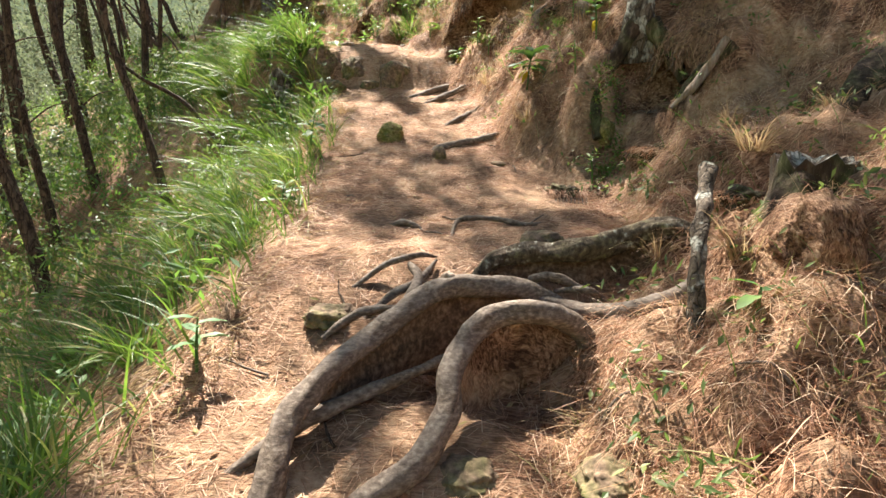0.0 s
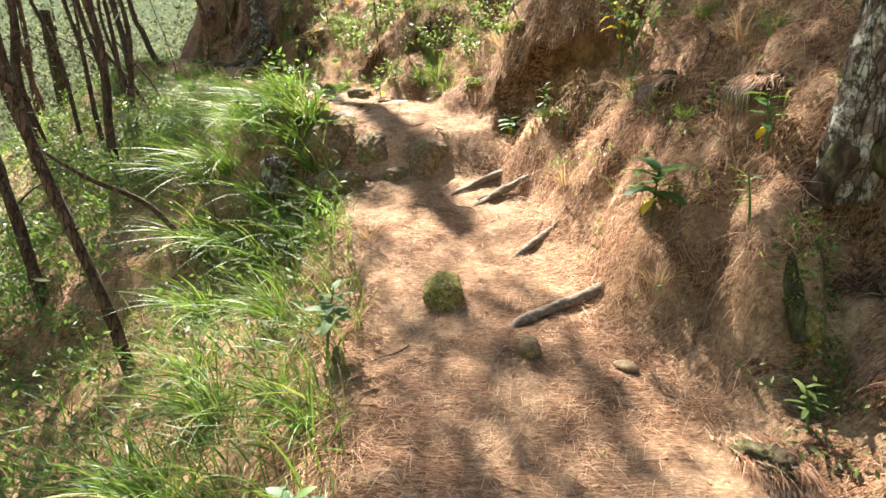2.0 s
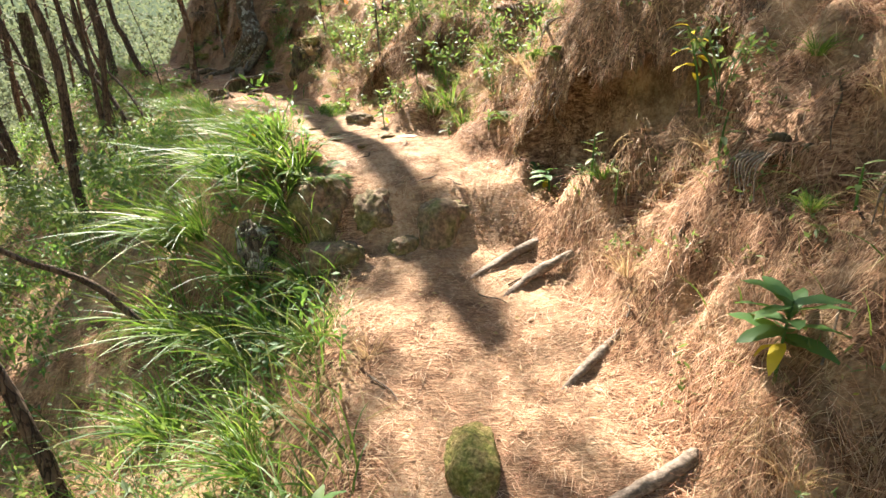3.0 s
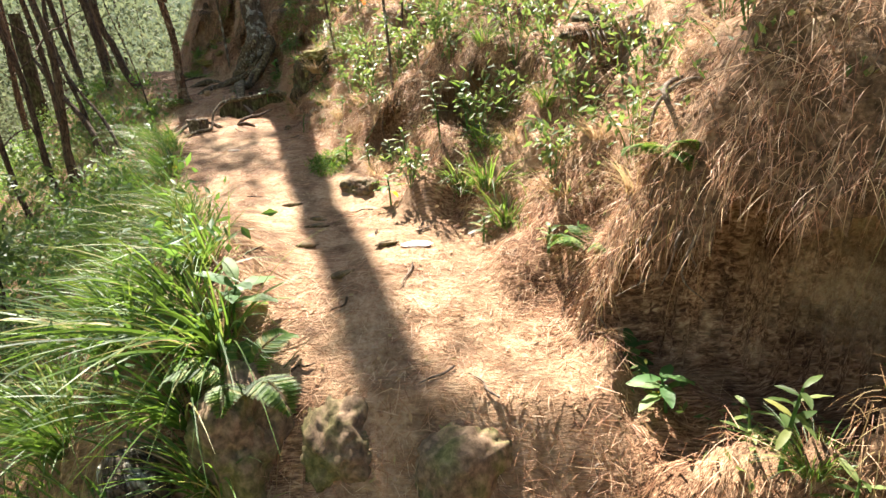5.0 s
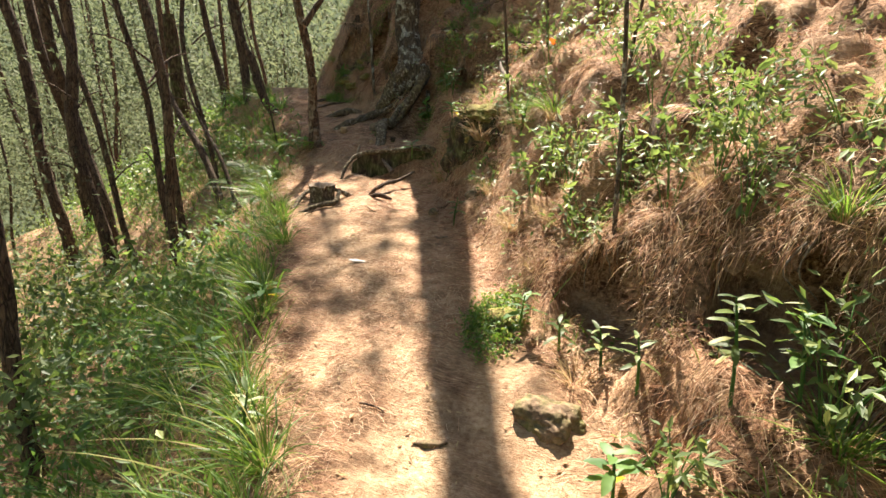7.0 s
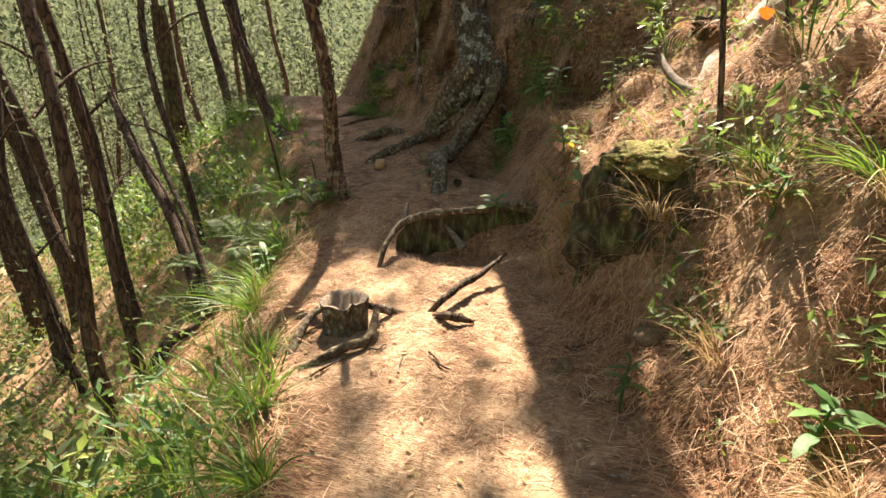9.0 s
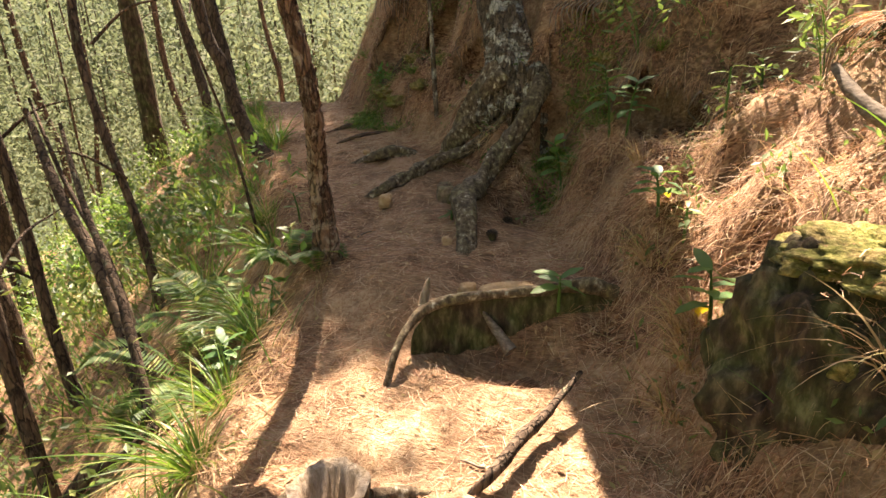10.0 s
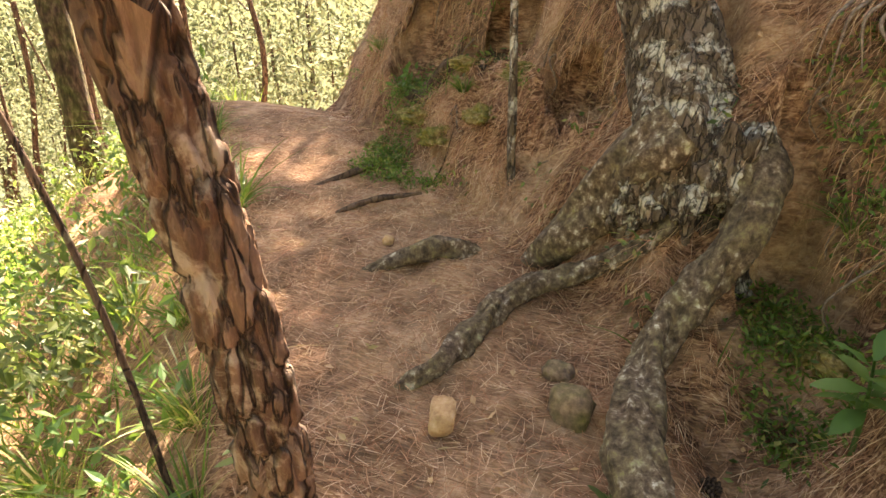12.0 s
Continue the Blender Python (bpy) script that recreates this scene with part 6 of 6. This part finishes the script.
litter("slope_straw", "dry straw and needles on the outer slope", 34000, (-8.0, -0.5, 0.6, 15.0), 0.2, 0.0032, MAT_STRAW, on_slope, 0.04, 1.5)


def grass(name, label, count, accept, box, length, width, material, upright=1.0):
    x = RNG.uniform(box[0], box[1], count * 5)
    y = RNG.uniform(box[2], box[3], count * 5)
    ok = accept(x, y)
    x, y = x[ok][:count], y[ok][:count]
    n = len(x)
    root = np.stack([x, y, land(x, y) - 0.02], 1)
    a = RNG.uniform(0, 2 * math.pi, n)
    s = RNG.uniform(0.15, 0.8, n)
    way = unit(np.stack([np.cos(a) * s - 0.25, np.sin(a) * s, np.full(n, upright)], 1))
    sag = np.stack([np.cos(a) * 0.3 * s - 0.15, np.sin(a) * 0.3 * s, -RNG.uniform(0.1, 0.7, n)], 1)
    v, f = blades(root, way, sag, RNG.uniform(0.4, 1.2, n) * length, RNG.uniform(0.6, 1.3, n) * width, 5)
    return tagged(new(name, mesh_of(name, v, f, material, False)), label, "grass", kind="stuff")


def grassy(x, y):
    xl, xr = edges(y)
    g = value_noise(x * 0.9, y * 0.9, 31) + 0.5 * value_noise(x * 2.6, y * 2.6, 32)
    return (x < xl - 0.02) & (x > xl - 6.5) & (g > -0.05 + RNG.uniform(-0.4, 0.3, len(x))) & (RNG.uniform(0, 1, len(x)) < 0.25 + np.exp((x - xl) / 1.6))


def bank_grassy(x, y):
    xl, xr = edges(y)
    g = value_noise(x * 1.3, y * 1.3, 41)
    return (x > xr + 0.05) & (x < xr + 2.2) & (g > 0.35 + RNG.uniform(-0.3, 0.3, len(x)))


grass("slope_grass", "long green grass covering the outer slope", 21000, grassy, (-16, -0.5, 0.4, 18), 0.46, 0.0095, MAT_GRASS)
grass("bank_grass", "sparse grass blades on the bank", 3600, bank_grassy, (-6, 4, 0.8, 15), 0.24, 0.006, MAT_GRASS)


def undergrowth(name, label, count, per, spread, length, width, material, accept, box, height):
    more = 60 if spread < 0.05 else 5
    x = RNG.uniform(box[0], box[1], count * more)
    y = RNG.uniform(box[2], box[3], count * more)
    ok = accept(x, y)
    x, y = x[ok][:count], y[ok][:count]
    base = np.interp(y, ST[:, 0], ST[:, 3]) - 5.0 if height[1] > 8 else land(x, y)
    c = np.stack([x, y, base + RNG.uniform(height[0], height[1], len(x))], 1)
    c = np.repeat(c, per, 0) + RNG.normal(size=(len(c) * per, 3)) * spread * np.array([1, 1, 0.7])
    w = unit(RNG.normal(size=c.shape) + [0, 0, -0.2])
    v, f = leaves(c, w, unit(RNG.normal(size=c.shape) * 0.7 + [0, 0, 1]), RNG.uniform(0.6, 1.4, len(c)) * length, RNG.uniform(0.6, 1.3, len(c)) * width)
    return tagged(new(name, mesh_of(name, v, f, material, False)), label, "foliage", kind="stuff")


def near_woods(x, y):
    xl, xr = edges(y)
    return (x < xl - 0.6) & (x > xl - 9)


def weedy(x, y):
    xl, xr = edges(y)
    g = value_noise(x * 1.1, y * 1.1, 81)
    return (x < xl - 0.15) & (x > xl - 4.5) & (g > 0.0) & (RNG.uniform(0, 1, len(x)) < 0.25 + 0.6 * (y > 6))


def mid_woods(x, y):
    xl, xr = edges(y)
    return (x < xl - 3.2) & (x > xl - 12)


def far_woods(x, y):
    xl, xr = edges(y)
    return ((x < xl - 9.0) & (x > xl - 34)) | ((y > 21) & (x < xl + 4) & (x > xl - 34))


undergrowth("ground_leaves", "small green weeds and seedlings over the outer slope", 2600, 16, 0.16, 0.055, 0.024, MAT_SHRUB, near_woods, (-18, -1, 1, 18), (0.02, 0.25))
undergrowth("slope_weeds", "leafy green weeds among the slope's grass", 1000, 22, 0.09, 0.07, 0.027, MAT_LEAF, weedy, (-12, -0.8, 0.8, 16), (0.04, 0.32))
undergrowth("understorey", "green understorey leaves between the slope's trunks", 520, 60, 0.35, 0.09, 0.04, MAT_FAR, mid_woods, (-24, -3, 4, 26), (0.6, 3.5))
undergrowth("far_foliage", "pale sunlit foliage of the woods beyond", 3600, 44, 0.75, 0.26, 0.13, MAT_FAR, far_woods, (-45, -4, 2, 44), (0.0, 12.0))


def dead_leaves(count):
    y = RNG.uniform(0.8, 14.6, count)
    xl, xr = edges(y)
    x = xl + (xr - xl + 0.9) * RNG.uniform(0, 1, count)
    c = np.stack([x, y, land(x, y) + RNG.uniform(0.004, 0.014, count)], 1)
    a = RNG.uniform(0, 2 * math.pi, count)
    gx, gy = slope_of(x, y)
    w = unit(np.stack([np.cos(a), np.sin(a), np.cos(a) * gx + np.sin(a) * gy + RNG.normal(0, 0.12, count)], 1))
    n = unit(np.stack([-gx, -gy, np.ones(count)], 1) + RNG.normal(0, 0.2, (count, 3)))
    v, f = leaves(c, w, n, RNG.uniform(0.012, 0.045, count), RNG.uniform(0.006, 0.02, count), 0.4)
    return tagged(new("dead_leaves", mesh_of("dead_leaves", v, f, MAT_STRAW, False)), "small dry leaves and bark flakes strewn on the trail", "litter", kind="stuff")


dead_leaves(2600)


def mossy_bank(x, y):
    far = (np.hypot((x + 5.05) / 0.75, (y - 14.45) / 0.42) < 1) & (value_noise(x * 5, y * 5, 61) > 0.0)
    near = np.hypot((x + 3.45) / 0.22, (y - 13.3) / 0.35) < 1
    trunk = np.hypot((x - 1.08) / 0.1, (y - 3.95) / 0.2) < 1
    edge = np.hypot((x + 1.75) / 0.14, (y - 9.3) / 0.35) < 1
    return far | near | trunk | edge


undergrowth("bank_moss", "cushions of bright green moss on the bank", 2200, 14, 0.03, 0.026, 0.011, MAT_GRASS, mossy_bank, (-5.5, 1.3, 3.7, 14.9), (0.0, 0.03))


def bank_clumps(name, label, count, per, length, width, material):
    """Mats of straw that bulge from the bank and hang down its face."""
    x = RNG.uniform(-7.0, 4.0, count * 12)
    y = RNG.uniform(0.8, 16.0, count * 12)
    xl, xr = edges(y)
    ok = (x > xr + 0.08) & (x < xr + 2.6) & ~hollow(x, y) & (RNG.uniform(0, 1, len(x)) < np.exp(-(x - xr) / 1.4))
    x, y = x[ok][:count], y[ok][:count]
    gx, gy = slope_of(x, y)
    fall = -np.stack([gx, gy], 1)
    fall /= np.linalg.norm(fall, axis=1)[:, None] + 1e-6
    c = np.repeat(np.stack([x, y, land(x, y)], 1), per, 0)
    fall = np.repeat(fall, per, 0)
    n = len(c)
    c[:, :2] += RNG.normal(size=(n, 2)) * 0.05
    c[:, 2] = land(c[:, 0], c[:, 1]) + RNG.uniform(-0.01, 0.03, n)
    way = unit(np.stack([fall[:, 0] * 0.7, fall[:, 1] * 0.7, RNG.uniform(-0.1, 0.7, n)], 1) + RNG.normal(size=(n, 3)) * 0.65)
    sag = np.stack([fall[:, 0] * 0.2, fall[:, 1] * 0.2, -RNG.uniform(0.2, 1.1, n)], 1) + RNG.normal(size=(n, 3)) * 0.25
    v, f = blades(c, way, sag, RNG.uniform(0.5, 1.3, n) * length, RNG.uniform(0.7, 1.3, n) * width, 4, 3.0)
    return tagged(new(name, mesh_of(name, v, f, material, False)), label, "litter", kind="stuff")


bank_clumps("needle_clumps", "bulging clumps of dry needles on the bank", 1500, 40, 0.1, 0.0017, MAT_NEEDLE)
bank_clumps("straw_clumps", "tufts of dry straw hanging from the bank", 420, 26, 0.13, 0.002, MAT_STRAW)


def bank_spots(x, y):
    xl, xr = edges(y)
    return (x > xr + 0.1) & (x < xr + 2.2) & (RNG.uniform(0, 1, len(x)) < 0.4)


undergrowth("bank_sprigs", "small green sprigs and seedlings dotting the bank", 700, 13, 0.045, 0.04, 0.016, MAT_SHRUB, bank_spots, (-6.5, 3.5, 0.8, 15.5), (0.02, 0.09))
